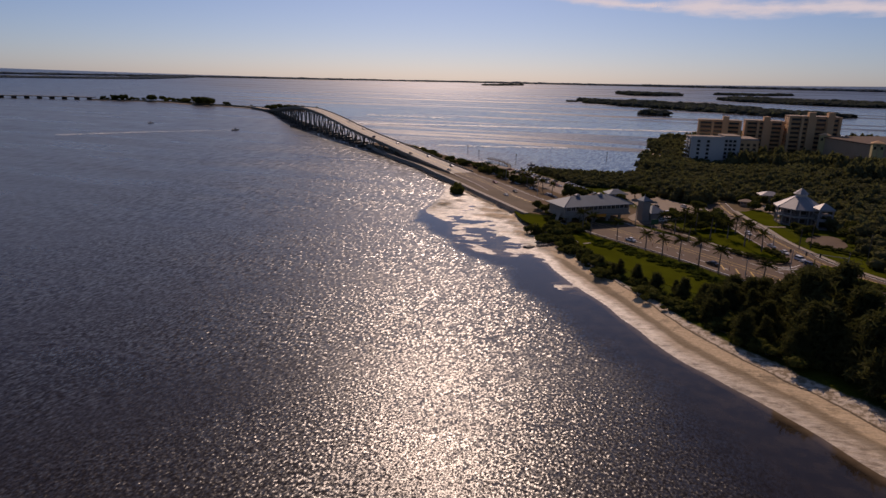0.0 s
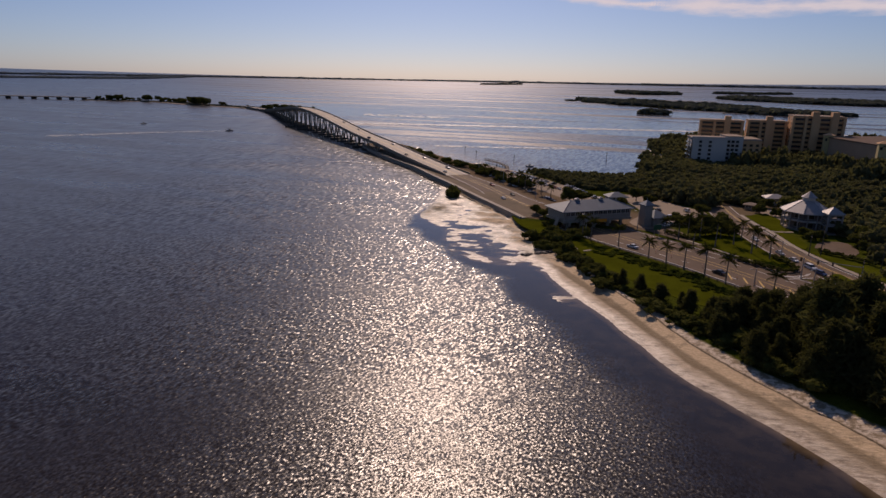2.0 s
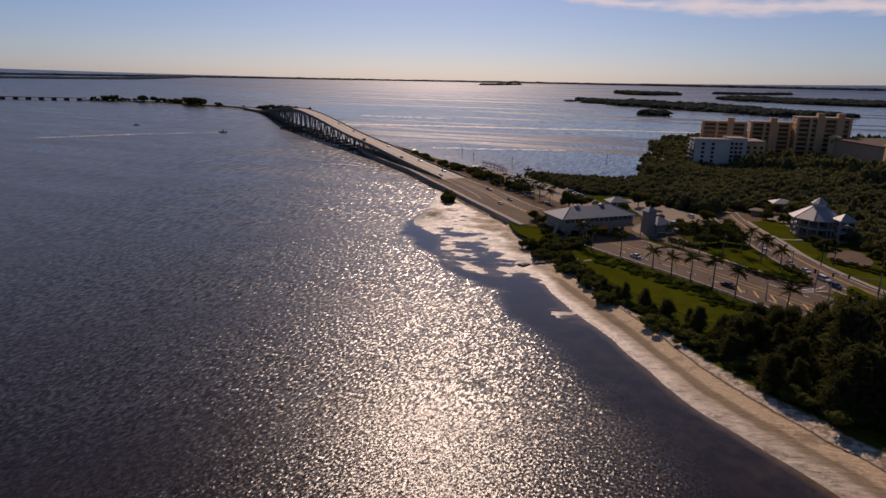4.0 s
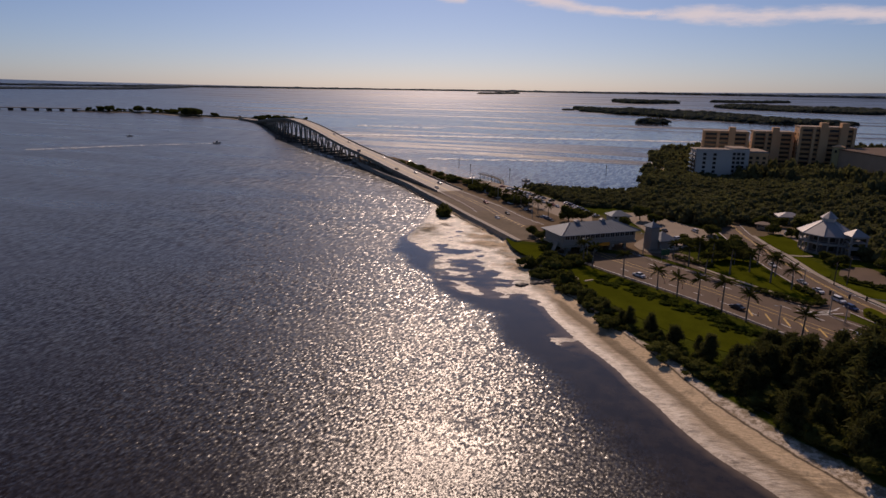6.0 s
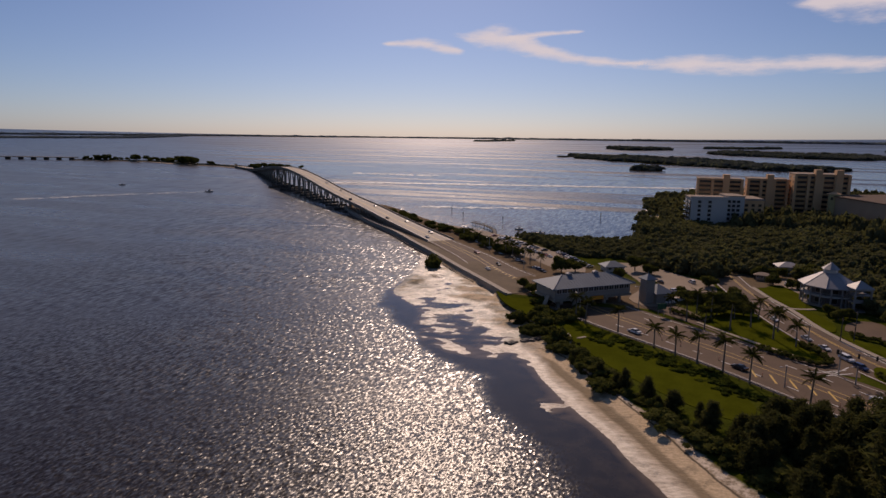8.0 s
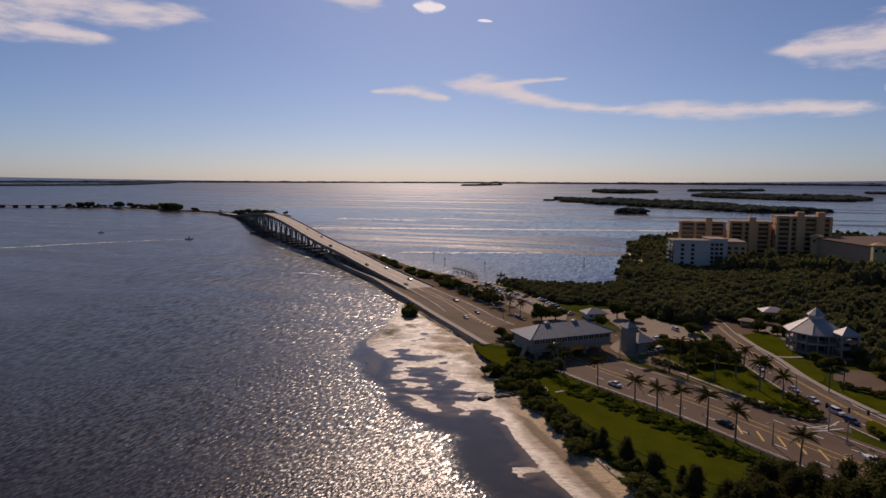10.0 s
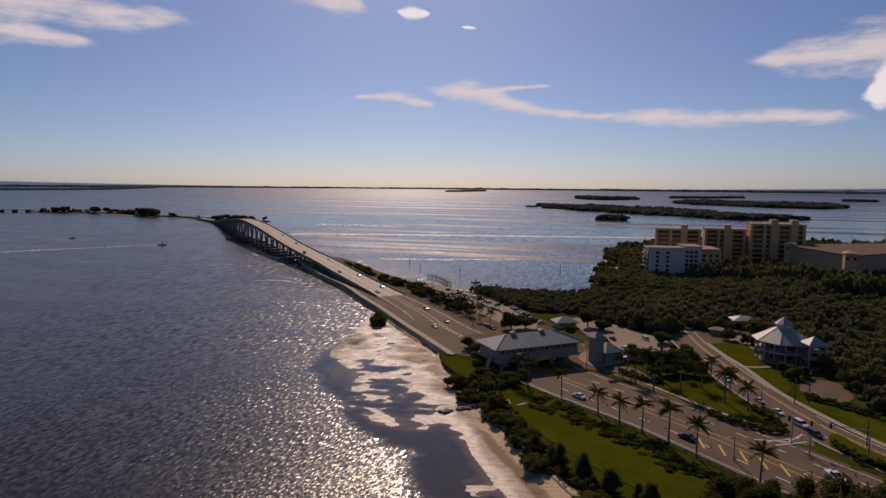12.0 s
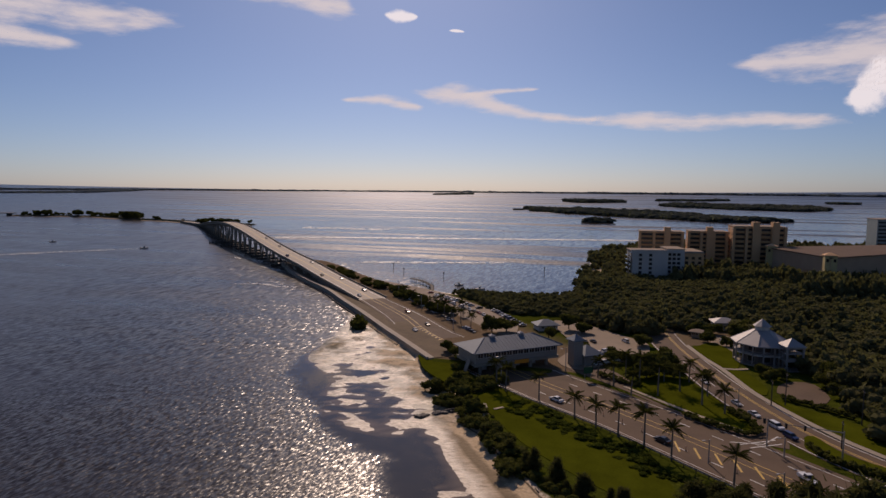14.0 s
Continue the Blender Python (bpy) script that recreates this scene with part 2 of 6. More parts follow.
M_PATH = surface("pale_footpath", (0.33, 0.27, 0.20), 0.8, 0.12, 0.4, 4.0)
M_WHITE_LINE = surface("white_road_paint", (0.72, 0.70, 0.65), 0.6, 0.15, 0.9, 8.0, bump=0)
M_YELLOW_LINE = surface("yellow_road_paint", (0.62, 0.40, 0.08), 0.6, 0.15, 0.9, 8.0, bump=0)
M_VERGE = surface("worn_earth_verge", (0.15, 0.11, 0.065), 0.9, 0.25, 0.2, 2.5, spec=0.2)
M_LAWN = surface("mown_lawn", (0.066, 0.074, 0.005), 0.95, 0.3, 0.16, 2.5, spec=0.0)
M_DARKWATER_WOOD = surface("weathered_timber", (0.09, 0.075, 0.06), 0.85, 0.25, 0.8, 6.0)
M_ORANGE = surface("ochre_stucco", (0.60, 0.36, 0.18), 0.85, 0.10, 0.12, 2.0)
M_ORANGE_DARK = surface("brown_stucco", (0.44, 0.25, 0.12), 0.85, 0.10, 0.12, 2.0)
M_WHITE_WALL = surface("white_stucco", (0.52, 0.48, 0.43), 0.8, 0.06, 0.15, 2.0)
# White timber with the shade on the pavilion's front put into its colour.
M_TIMBER = surface("shaded_white_timber", (0.30, 0.265, 0.24), 0.8, 0.08, 0.4, 4.0)
M_CREAM = surface("cream_stucco", (0.46, 0.38, 0.18), 0.8, 0.08, 0.2, 2.0)
M_BEIGE = surface("beige_block_wall", (0.40, 0.27, 0.17), 0.85, 0.10, 0.15, 2.0)
M_WINDOW = surface("dark_window_glass", (0.02, 0.022, 0.025), 0.12, 0.2, 0.5, 3.0, bump=0, spec=0.6)
M_BLUE_ROOF = surface("blue_grey_metal_roof", (0.135, 0.165, 0.195), 0.66, 0.10, 0.3, 3.0, metal=0.1)
M_GREY_ROOF = surface("grey_metal_roof", (0.32, 0.30, 0.29), 0.55, 0.08, 0.3, 3.0, metal=0.15)
M_TILE_ROOF = surface("flat_gravel_roof", (0.30, 0.225, 0.16), 0.9, 0.12, 0.3, 4.0)
M_TRUNK = surface("grey_bark", (0.13, 0.10, 0.075), 0.9, 0.25, 1.5, 12.0)
M_PALM_TRUNK = surface("palm_trunk", (0.17, 0.145, 0.115), 0.9, 0.2, 2.0, 14.0)
M_MANGROVE = foliage_material("mangrove_leaves", (0.100, 0.097, 0.048), (0.126, 0.120, 0.056), (0.152, 0.142, 0.064), 0.05)
M_PINE = foliage_material("pine_needles", (0.060, 0.060, 0.024), (0.090, 0.088, 0.034), (0.12, 0.112, 0.044), 0.2)
M_SHRUB = foliage_material("shrub_leaves", (0.060, 0.064, 0.018), (0.092, 0.094, 0.026), (0.13, 0.124, 0.036), 0.3)
M_SCRUB = foliage_material("green_scrub", (0.046, 0.056, 0.010), (0.064, 0.080, 0.013), (0.085, 0.098, 0.018), 0.3)
M_PALM = foliage_material("palm_fronds", (0.040, 0.044, 0.014), (0.065, 0.066, 0.020), (0.095, 0.09, 0.03), 0.5)
# Mangrove green lightened and blued to stand in for haze over the islands.
M_FAR = foliage_material("hazed_mangrove", (0.078, 0.086, 0.070), (0.098, 0.106, 0.084), (0.12, 0.126, 0.098), 0.02)
# Blue-grey haze is put into the leaf colour of the horizon shores.
M_HAZED_SHORE = foliage_material("hazed_shore", (0.17, 0.195, 0.215), (0.20, 0.225, 0.245), (0.23, 0.25, 0.265), 0.01)
M_FOAM_GLINT = surface("foam_and_glint_white", (0.75, 0.74, 0.70), 0.55, 0.15, 0.3, 2.0)


# ---- mesh helpers ----
class Mesh:
    """Collects boxes, tubes and prisms into one mesh."""

    def __init__(self):
        self.v, self.f = [], []

    def add(self, verts, faces):
        n = len(self.v)
        self.v += [tuple(v) for v in verts]
        self.f += [tuple(i + n for i in f) for f in faces]
        return self

    def box(self, x, y, z, sx, sy, sz, turn=0.0, top=1.0):
        """A box that stands on z, with its top drawn in by a factor."""
        c, s = math.cos(turn), math.sin(turn)
        vs = []
        for h, k in ((0, 1.0), (sz, top)):
            for a, b in ((-1, -1), (1, -1), (1, 1), (-1, 1)):
                u, w = a * sx / 2 * k, b * sy / 2 * k
                vs.append((x + u * c - w * s, y + u * s + w * c, z + h))
        return self.add(vs, [(3, 2, 1, 0), (4, 5, 6, 7), (0, 1, 5, 4), (1, 2, 6, 5), (2, 3, 7, 6), (3, 0, 4, 7)])

    def prism(self, poly, z0, z1):
        n = len(poly)
        vs = [(x, y, z0) for x, y in poly] + [(x, y, z1) for x, y in poly]
        fs = [tuple(range(n - 1, -1, -1)), tuple(range(n, 2 * n))]
        fs += [(i, (i + 1) % n, n + (i + 1) % n, n + i) for i in range(n)]
        return self.add(vs, fs)

    def tube(self, p, q, r0, r1, n=8, caps=True):
        p, q = Vector(p), Vector(q)
        d = (q - p).normalized()
        a = d.orthogonal().normalized()
        b = d.cross(a)
        vs = []
        for o, r in ((p, r0), (q, r1)):
            for i in range(n):
                t = 2 * math.pi * i / n
                vs.append(o + a * (r * math.cos(t)) + b * (r * math.sin(t)))
        fs = [(i, (i + 1) % n, n + (i + 1) % n, n + i) for i in range(n)]
        if caps:
            fs += [tuple(range(n - 1, -1, -1)), tuple(range(n, 2 * n))]
        return self.add(vs, fs)

    def data(self, name, mat, smooth=False):
        me = bpy.data.meshes.new(name)
        me.from_pydata(self.v, [], self.f)
        me.materials.append(mat)
        if smooth:
            me.polygons.foreach_set("use_smooth", [True] * len(me.polygons))
        me.update()
        return me


def quad_mesh(name, verts, quads, mat, smooth=False):
    """A large mesh of quads from arrays."""
    me = bpy.data.meshes.new(name)
    nq = len(quads)
    me.vertices.add(len(verts))
    me.vertices.foreach_set("co", np.asarray(verts, np.float32).ravel())
    me.loops.add(nq * 4)
    me.loops.foreach_set("vertex_index", np.asarray(quads, np.int32).ravel())
    me.polygons.add(nq)
    me.polygons.foreach_set("loop_start", np.arange(0, nq * 4, 4, dtype=np.int32))
    me.materials.append(mat)
    me.polygons.foreach_set("use_smooth", np.full(nq, smooth))
    me.update(calc_edges=True)
    return me


def part(name, mesh, mat, parent=None, label="", smooth=False):
    """Links a mesh as one object, under a thing or a part."""
    me = mesh.data(name, mat, smooth) if isinstance(mesh, Mesh) else mesh
    ob = new(name, me)
    if parent:
        ob.parent = parent
    return tagged(ob, label) if label else ob


def thing(name, label, category, m=None, group="", kind=""):
    ob = new(name)
    ob.empty_display_size = 0.3
    if m is not None:
        ob.matrix_basis = m
    return tagged(ob, label, category, group, kind)


def smooth_line(pts, step):
    """Points at even steps along a smooth line through the given ones (any number of coordinates)."""
    p = np.array(pts, float)
    p = np.vstack([2 * p[0] - p[1], p, 2 * p[-1] - p[-2]])
    out = []
    for i in range(1, len(p) - 2):
        n = max(2, int(np.hypot(*(p[i + 1] - p[i])[:2]) / step))
        for t in np.arange(n) / n:
            a, b, c, d = p[i - 1], p[i], p[i + 1], p[i + 2]
            out.append(0.5 * (2 * b + (c - a) * t + (2 * a - 5 * b + 4 * c - d) * t * t + (3 * b - a - 3 * c + d) * t**3))
    out.append(p[-2])
    return np.array(out)


def normals_of(line):
    """Unit normals, to the right of the way along the line."""
    d = np.gradient(line[:, :2], axis=0)
    d /= np.hypot(d[:, 0], d[:, 1])[:, None]
    return np.stack([d[:, 1], -d[:, 0]], 1)


def strip(line, left, right, z, thick):
    """A slab along a line from offset left to offset right of it; z is its top, a number or one per point."""
    n = normals_of(line)
    z = np.broadcast_to(z, len(line))
    left, right = np.broadcast_to(left, len(line)), np.broadcast_to(right, len(line))
    a, b = line[:, :2] + n * left[:, None], line[:, :2] + n * right[:, None]
    vs, fs = [], []
    for i in range(len(line)):
        vs += [(*a[i], z[i]), (*b[i], z[i]), (*b[i], z[i] - thick), (*a[i], z[i] - thick)]
        if i:
            o = 4 * i
            fs += [(o - 4 + k, o - 4 + (k + 1) % 4, o + (k + 1) % 4, o + k)[::-1] for k in range(4)]
    fs += [(0, 1, 2, 3), tuple(len(vs) - 4 + k for k in (3, 2, 1, 0))]
    return Mesh().add(vs, fs)


# ---- ground and water ----
# The shore, from the near beach past the sand flats, round the causeway's root and the mangrove point.
SHORE = smooth_line([
    (150, -60), (85, 20), (45, 66), (25.5, 89), (15.5, 98.5), (5.8, 108), (-1.8, 117), (-9.5, 128.5), (-18, 140.5), (-29, 155), (-41, 170), (-54, 169),
    (-67, 173), (-78, 185), (-84, 204), (-102, 220), (-107, 240), (-112, 262), (-124, 296), (-158, 337), (-182, 363),
    (-216, 404), (-247, 438), (-248, 452), (-232, 462), (-190, 425), (-160, 400), (-136, 388), (-112, 374), (-96, 366),
    (-75, 361), (-50, 362), (-30, 380), (-30, 440), (-34, 540), (-30, 610), (0, 690), (70, 740), (160, 745), (300, 730), (520, 760)], 4.0)
LAND = np.vstack([SHORE, [(900, 760), (900, -60)]])
# The sea wall at the causeway's root.
WALL = smooth_line([(-250, 436), (-220, 400), (-190, 369), (-161, 341), (-137, 313.5), (-115, 289), (-94, 264.5), (-74, 242), (-61, 227)], 4.0)


def to_line(x, y, line, closed=False):
    """Distances of many points to a line, and on which side of the nearest stretch they lie (positive: left)."""
    best = np.full(x.shape, 1e9)
    side = np.zeros(x.shape)
    seq = np.vstack([line, line[:1]]) if closed else line
    for a, b in zip(seq[:-1, :2], seq[1:, :2]):
        d = b - a
        t = np.clip(((x - a[0]) * d[0] + (y - a[1]) * d[1]) / (d @ d + 1e-9), 0, 1)
        r = np.hypot(x - a[0] - t * d[0], y - a[1] - t * d[1])
        s = d[0] * (y - a[1]) - d[1] * (x - a[0])
        m = r < best
        best, side = np.where(m, r, best), np.where(m, s, side)
    return best, side


def inside(x, y, poly):
    c = np.zeros(x.shape, bool)
    for a, b in zip(poly, np.roll(poly, -1, 0)):
        hit = (a[1] > y) != (b[1] > y)
        c ^= hit & (x < (b[0] - a[0]) * (y - a[1]) / (b[1] - a[1] + 1e-12) + a[0])
    return c


def wobble(x, y, s, seed=0.0):
    """Smooth noise from a few turned waves, about -1 to 1."""
    out = np.zeros(np.shape(x))
    rng = np.random.RandomState(int(seed) + 7)
    for k in range(9):
        a, f, ph = rng.uniform(0, 6.28), s * rng.uniform(0.5, 2.2), rng.uniform(0, 6.28)
        out = out + np.sin((x * np.cos(a) + y * np.sin(a)) * f + ph + 1.3 * np.sin((y * np.cos(a) - x * np.sin(a)) * f * 0.7 + ph)) / (1 + 0.15 * k)
    return out / 4.0


def patchy(x, y, size, octaves, seed):
    """Cloudy noise of several octaves, about -1 to 1; size is the widest patch in metres."""
    rng = np.random.RandomState(seed)
    out, amp, total = np.zeros(np.shape(x)), 1.0, 0.0
    for _ in range(octaves):
        grid = rng.uniform(-1, 1, (97, 97))
        a, b = x / size + 500.3, y / size + 500.7
        i, j = np.floor(a).astype(int), np.floor(b).astype(int)
        u, w = a - i, b - j
        u, w = u * u * (3 - 2 * u), w * w * (3 - 2 * w)
        g = lambda p, q: grid[(i + p) % 97, (j + q) % 97]
        out += amp * ((g(0, 0) * (1 - u) + g(1, 0) * u) * (1 - w) + (g(0, 1) * (1 - u) + g(1, 1) * u) * w)
        total, amp, size = total + amp, amp * 0.62, size * 0.5
    return out / total * 1.6


def ground_height(x, y):
    x, y = np.asarray(x, float), np.asarray(y, float)
    d, _ = to_line(x, y, LAND, True)
    d = np.where(inside(x, y, LAND), d, -d)
    rise = np.interp(y, [95, 150], [0.12, 0.16])
    z = np.where(d > 0, np.minimum(rise * d, 1.75 + 0.02 * d), 0.10 * d)
    z = np.minimum(z, 2.0)
    beach = np.clip(1 - np.abs(d - 4) / 9, 0, 1)
    z = z + 0.10 * beach * wobble(x, y, 0.25, 3)
    wd, ws = to_line(x, y, WALL)
    # Low flats of sand between the wall and the shore, with pools.
    u, w = (x + 84) * 0.47 - (y - 222) * 0.88, (x + 84) * 0.88 + (y - 222) * 0.47
    flat = np.clip(2.6 - 2 * np.hypot(u / 66, w / 34), 0, 1)
    step = np.clip((d - 17) / 9, 0, 1)
    low = -0.15 + 0.0036 * (y - 172) + 0.24 * patchy(0.8 * x + 0.25 * y, 1.7 * y, 17.0, 5, 5) + 0.20 * patchy(0.8 * x, 1.5 * y, 7.5, 4, 15) + 0.22 * patchy(x, 1.4 * y, 3.4, 2, 25) + 0.55 * step * step * (3 - 2 * step) + 0.34 * np.exp(-((x + 107) / 11) ** 2 - ((y - 234) / 13) ** 2)
    seaward = (ws < 0) & (wd < 80)
    z = np.where(seaward & (d > -14), np.minimum(z, z * (1 - flat) + low * flat), z)
    # A sand bar off the beach.
    ba, bb = -0.55 * (x + 29) + 0.83 * (y - 145), 0.83 * (x + 29) + 0.55 * (y - 145)
    z = z + 0.85 * np.exp(-((ba / 8) ** 2 + (bb / 3.4) ** 2)) * (0.75 + 0.6 * patchy(x, 1.5 * y, 3.6, 3, 8))
    # Made ground behind the wall.
    z = np.where((ws >= 0) & (wd < 40) & (wd > 1.3) & (d > -2) & (y > 226), np.maximum(z, np.minimum(2.3, 2.0 + 0.4 * wd)), z)
    z = np.where((wd <= 1.3) & (y > 300), np.minimum(z, -0.6), z)
    return np.maximum(z, -3.0)


def graded(a, b, lo, hi, fine, coarse):
    """Grid lines that are fine between lo and hi and grow coarser outside."""
    xs = list(np.arange(lo, hi, fine))
    s = fine
    while xs[-1] < b:
        s = min(coarse, s * 1.12)
        xs.append(xs[-1] + s)
    s = fine
    while xs[0] > a:
        s = min(coarse, s * 1.12)
        xs.insert(0, xs[0] - s)
    return np.array(xs)


gx, gy = graded(-330, 880, -255, 60, 1.4, 14), graded(-40, 755, 84, 450, 1.6, 10)
GX, GY = np.meshgrid(gx, gy)
GZ = ground_height(GX, GY)
idx = np.arange(GX.size).reshape(GX.shape)
quads = np.stack([idx[:-1, :-1], idx[:-1, 1:], idx[1:, 1:], idx[1:, :-1]], -1).reshape(-1, 4)
ground = new("ground", quad_mesh("ground", np.stack([GX, GY, GZ], -1).reshape(-1, 3), quads, M_GROUND, True))
d_shore, _ = to_line(GX, GY, LAND, True)
d_shore = np.where(inside(GX, GY, LAND), d_shore, -d_shore)
algae_patch = np.clip(1.3 - np.hypot((GX + 107) / 12, (GY - 234) / 15) + 0.5 * patchy(GX, GY, 8.0, 4, 61), 0, 1)
wall_far, wall_side = to_line(GX, GY, WALL)
made_ground = np.where((wall_side > 0) & (GY > 228), np.clip((62 - wall_far) / 12 + 0.4 * patchy(GX, GY, 12.0, 3, 71), 0, 1), 0)
yard = np.array([(-22, 300), (-6, 326), (14, 306), (40, 305), (43, 286), (31, 279), (22, 277), (8, 298)], float)
made_ground = np.where(inside(GX, GY, yard), 0.9, made_ground)
for key, val in (("inland", d_shore), ("banded", np.clip((190 - GY) / 16, 0, 1)), ("weed", algae_patch), ("earth", made_ground)):
    at = ground.data.attributes.new(key, "FLOAT", "POINT")
    at.data.foreach_set("value", val.astype(np.float32).ravel())
tagged(ground, "sandy shore rising to rough green grass", "ground", kind="structure")

# The sea reaches the horizon; its far rim lies a little higher, as the edge of the bay is farther than it can be drawn.
CALM = [(-106, 236), (-103, 221), (-100, 206), (-84, 189), (-73, 176), (-66, 167), (-56, 162), (-46, 155), (-40, 146), (-36, 136), (-25, 125), (-15, 114), (-7, 105), (1, 96), (6, 86), (14, 76), (34, 52), (60, 30), (90, 30), (45, 80), (12, 112), (-10, 140), (-38, 182), (-60, 222), (-84, 244)]
calm_line = smooth_line(CALM + [CALM[0]], 3.0)[:-1]
wx, wy = graded(-7000, 7000, -150, 90, 2.2, 220), graded(-7000, 7000, 40, 320, 2.2, 220)
WX, WY = np.meshgrid(wx, wy)
RR = np.hypot(WX, WY - 60)
WZ = 34.0 * (np.clip(RR - 2400, 0, None) / 2600) ** 1.6
wi = np.arange(WX.size).reshape(WX.shape)
wq = np.stack([wi[:-1, :-1], wi[:-1, 1:], wi[1:, 1:], wi[1:, :-1]], -1).reshape(-1, 4)
water = new("water", quad_mesh("water", np.stack([WX, WY, WZ], -1).reshape(-1, 3), wq, M_WATER, True))
tagged(water, "dark rippled bay water glittering in the sun", "water", kind="structure")
sd, _ = to_line(WX, WY, calm_line, True)
sd = np.where(inside(WX, WY, calm_line), sd, -sd) + 3.2 * patchy(WX, WY, 13.0, 4, 41)
fade = np.interp(WY, [80, 120, 175], [13.0, 8.0, 3.0])
# Sand and weed show through where the water is thin.
depth = -ground_height(np.clip(WX, -330, 880), np.clip(WY, -40, 755))
near_shore = (np.abs(WX + 30) < 250) & (WY > -30) & (WY < 330)
shallow = water.data.attributes.new("shallow", "FLOAT", "POINT")
shallow.data.foreach_set("value", np.where(near_shore, np.clip(1 - depth / 2.6, 0, 1) ** 1.5, 0).astype(np.float32).ravel())
shelter = water.data.attributes.new("shelter", "FLOAT", "POINT")
shelter.data.foreach_set("value", np.clip(sd / fade + 0.5, 0, 1).astype(np.float32).ravel())

# Distance from the ground below the camera, which sizes the wavelets.
view_range = water.data.attributes.new("view_range", "FLOAT", "POINT")
view_range.data.foreach_set("value", np.hypot(WX, WY - 5).astype(np.float32).ravel())
# Wavelets lean less left of the sun's line, to keep the view's left smooth.
lean_scale = water.data.attributes.new("lean_scale", "FLOAT", "POINT")
lean_scale.data.foreach_set("value", np.interp(0.92 * WX + 0.39 * WY, [-190, -60], [0.4, 1.0]).astype(np.float32).ravel())
# How far a place lies past the causeway, in the open bay.
bay_side = 0.685 * (WX + 243) + 0.728 * (WY - 432)
open_bay = water.data.attributes.new("open_bay", "FLOAT", "POINT")
open_bay.data.foreach_set("value", np.clip((bay_side - 10) / 90, 0, 1).astype(np.float32).ravel())

# ---- roads ----
def slab_on(line, z, thick, left, right, name, mat, label, cat):
    ob = part(name, strip(line, left, right, z, thick), mat)
    return tagged(ob, label, cat, kind="structure")


# Middle of the causeway road: x, y, half width, height of its surface.
ROUTE = smooth_line([
    (150, 76, 10, 2.06), (75, 132, 10.5, 2.06), (38, 166, 12, 2.06), (8, 193, 12.5, 2.06), (-20, 214, 13, 2.06), (-46, 237, 13, 2.10),
    (-71, 259, 11, 2.35), (-93, 287.5, 9, 2.5), (-120, 317, 7.6, 2.7), (-153, 349, 7.2, 4.2), (-179, 373, 7.2, 6.0), (-209, 402, 7.2, 8.0), (-243, 432, 7.2, 10.4),
    (-278, 464, 7.2, 13.4), (-314, 498, 7.2, 16.8), (-351, 533, 7.2, 19.6), (-388, 568, 7.2, 21.0), (-425, 603, 7.4, 20.4), (-462, 640, 7.4, 17.6),
    (-510, 690, 7.4, 13.3), (-555, 738, 7.4, 8.8), (-595, 777, 7.4, 5.0), (-640, 817, 7.2, 2.8), (-700, 860, 7.0, 2.4)], 5.0)
split = int(np.argmin(np.hypot(ROUTE[:, 0] + 118, ROUTE[:, 1] - 327)))
LAND_ROAD = ROUTE[: split + 1]
BRIDGE = ROUTE[split:]
road = slab_on(LAND_ROAD, LAND_ROAD[:, 3], 0.5, -LAND_ROAD[:, 2], LAND_ROAD[:, 2], "road", M_ASPHALT, "sun-bleached brownish asphalt causeway road", "road")
# The side road past the pavilion.
SIDE = smooth_line([(90, 150), (66, 168), (53, 181), (43, 195), (36, 210), (29.3, 228), (24, 246), (19, 264), (15.5, 280), (13, 296)], 4.0)
side_road = slab_on(SIDE, 2.075, 0.4, -6.5, 6.0, "road", M_ASPHALT, "brownish asphalt side road between two lawns", "road")


def along(line, s):
    """Place, right normal and turn at a length along a line."""
    d = np.concatenate([[0], np.cumsum(np.hypot(*np.diff(line[:, :2], axis=0).T))])
    n = normals_of(line)
    p = [np.interp(s, d, line[:, k]) for k in range(line.shape[1])]
    q = Vector((np.interp(s, d, n[:, 0]), np.interp(s, d, n[:, 1]))).normalized()
    return p, q, math.atan2(q.x, -q.y)


def length_of(line):
    return float(np.hypot(*np.diff(line[:, :2], axis=0).T).sum())


def paint(line, parent, off, z, width, mat, dash=None, start=0.0, end=None, name="lane_line"):
    """A painted line at an offset, whole or as single dashes."""
    if dash is None:
        part(name, strip(line, off - width / 2, off + width / 2, z, 0.004), mat, parent)
        return
    s, end = start, end or length_of(line)
    while s < end:
        p, n, turn = along(line, s)
        o = np.interp(s, [0, length_of(line)], [off, off]) if np.isscalar(off) else off(s)
        zz = p[3] + 0.012 if len(p) > 3 else z
        part(name, Mesh().box(p[0] + n.x * o, p[1] + n.y * o, zz, dash[0], width, 0.006, turn), mat, parent)
        s += dash[0] + dash[1]


hwL = LAND_ROAD[:, 2]
for k in (-1, 1):
    paint(LAND_ROAD, road, k * (hwL - 1.6), LAND_ROAD[:, 3] + 0.012, 0.17, M_WHITE_LINE, name="edge_line")
paint(LAND_ROAD, road, 0 * hwL - 1.2, LAND_ROAD[:, 3] + 0.012, 0.2, M_YELLOW_LINE, name="centre_line")
paint(LAND_ROAD, road, 0 * hwL + 1.2, LAND_ROAD[:, 3] + 0.012, 0.2, M_YELLOW_LINE, name="centre_line")
paint(LAND_ROAD, road, -6.2, 0, 0.25, M_WHITE_LINE, (3.0, 6.0), 70, 215)
paint(LAND_ROAD, road, 6.2, 0, 0.25, M_WHITE_LINE, (3.0, 6.0), 70, 215)
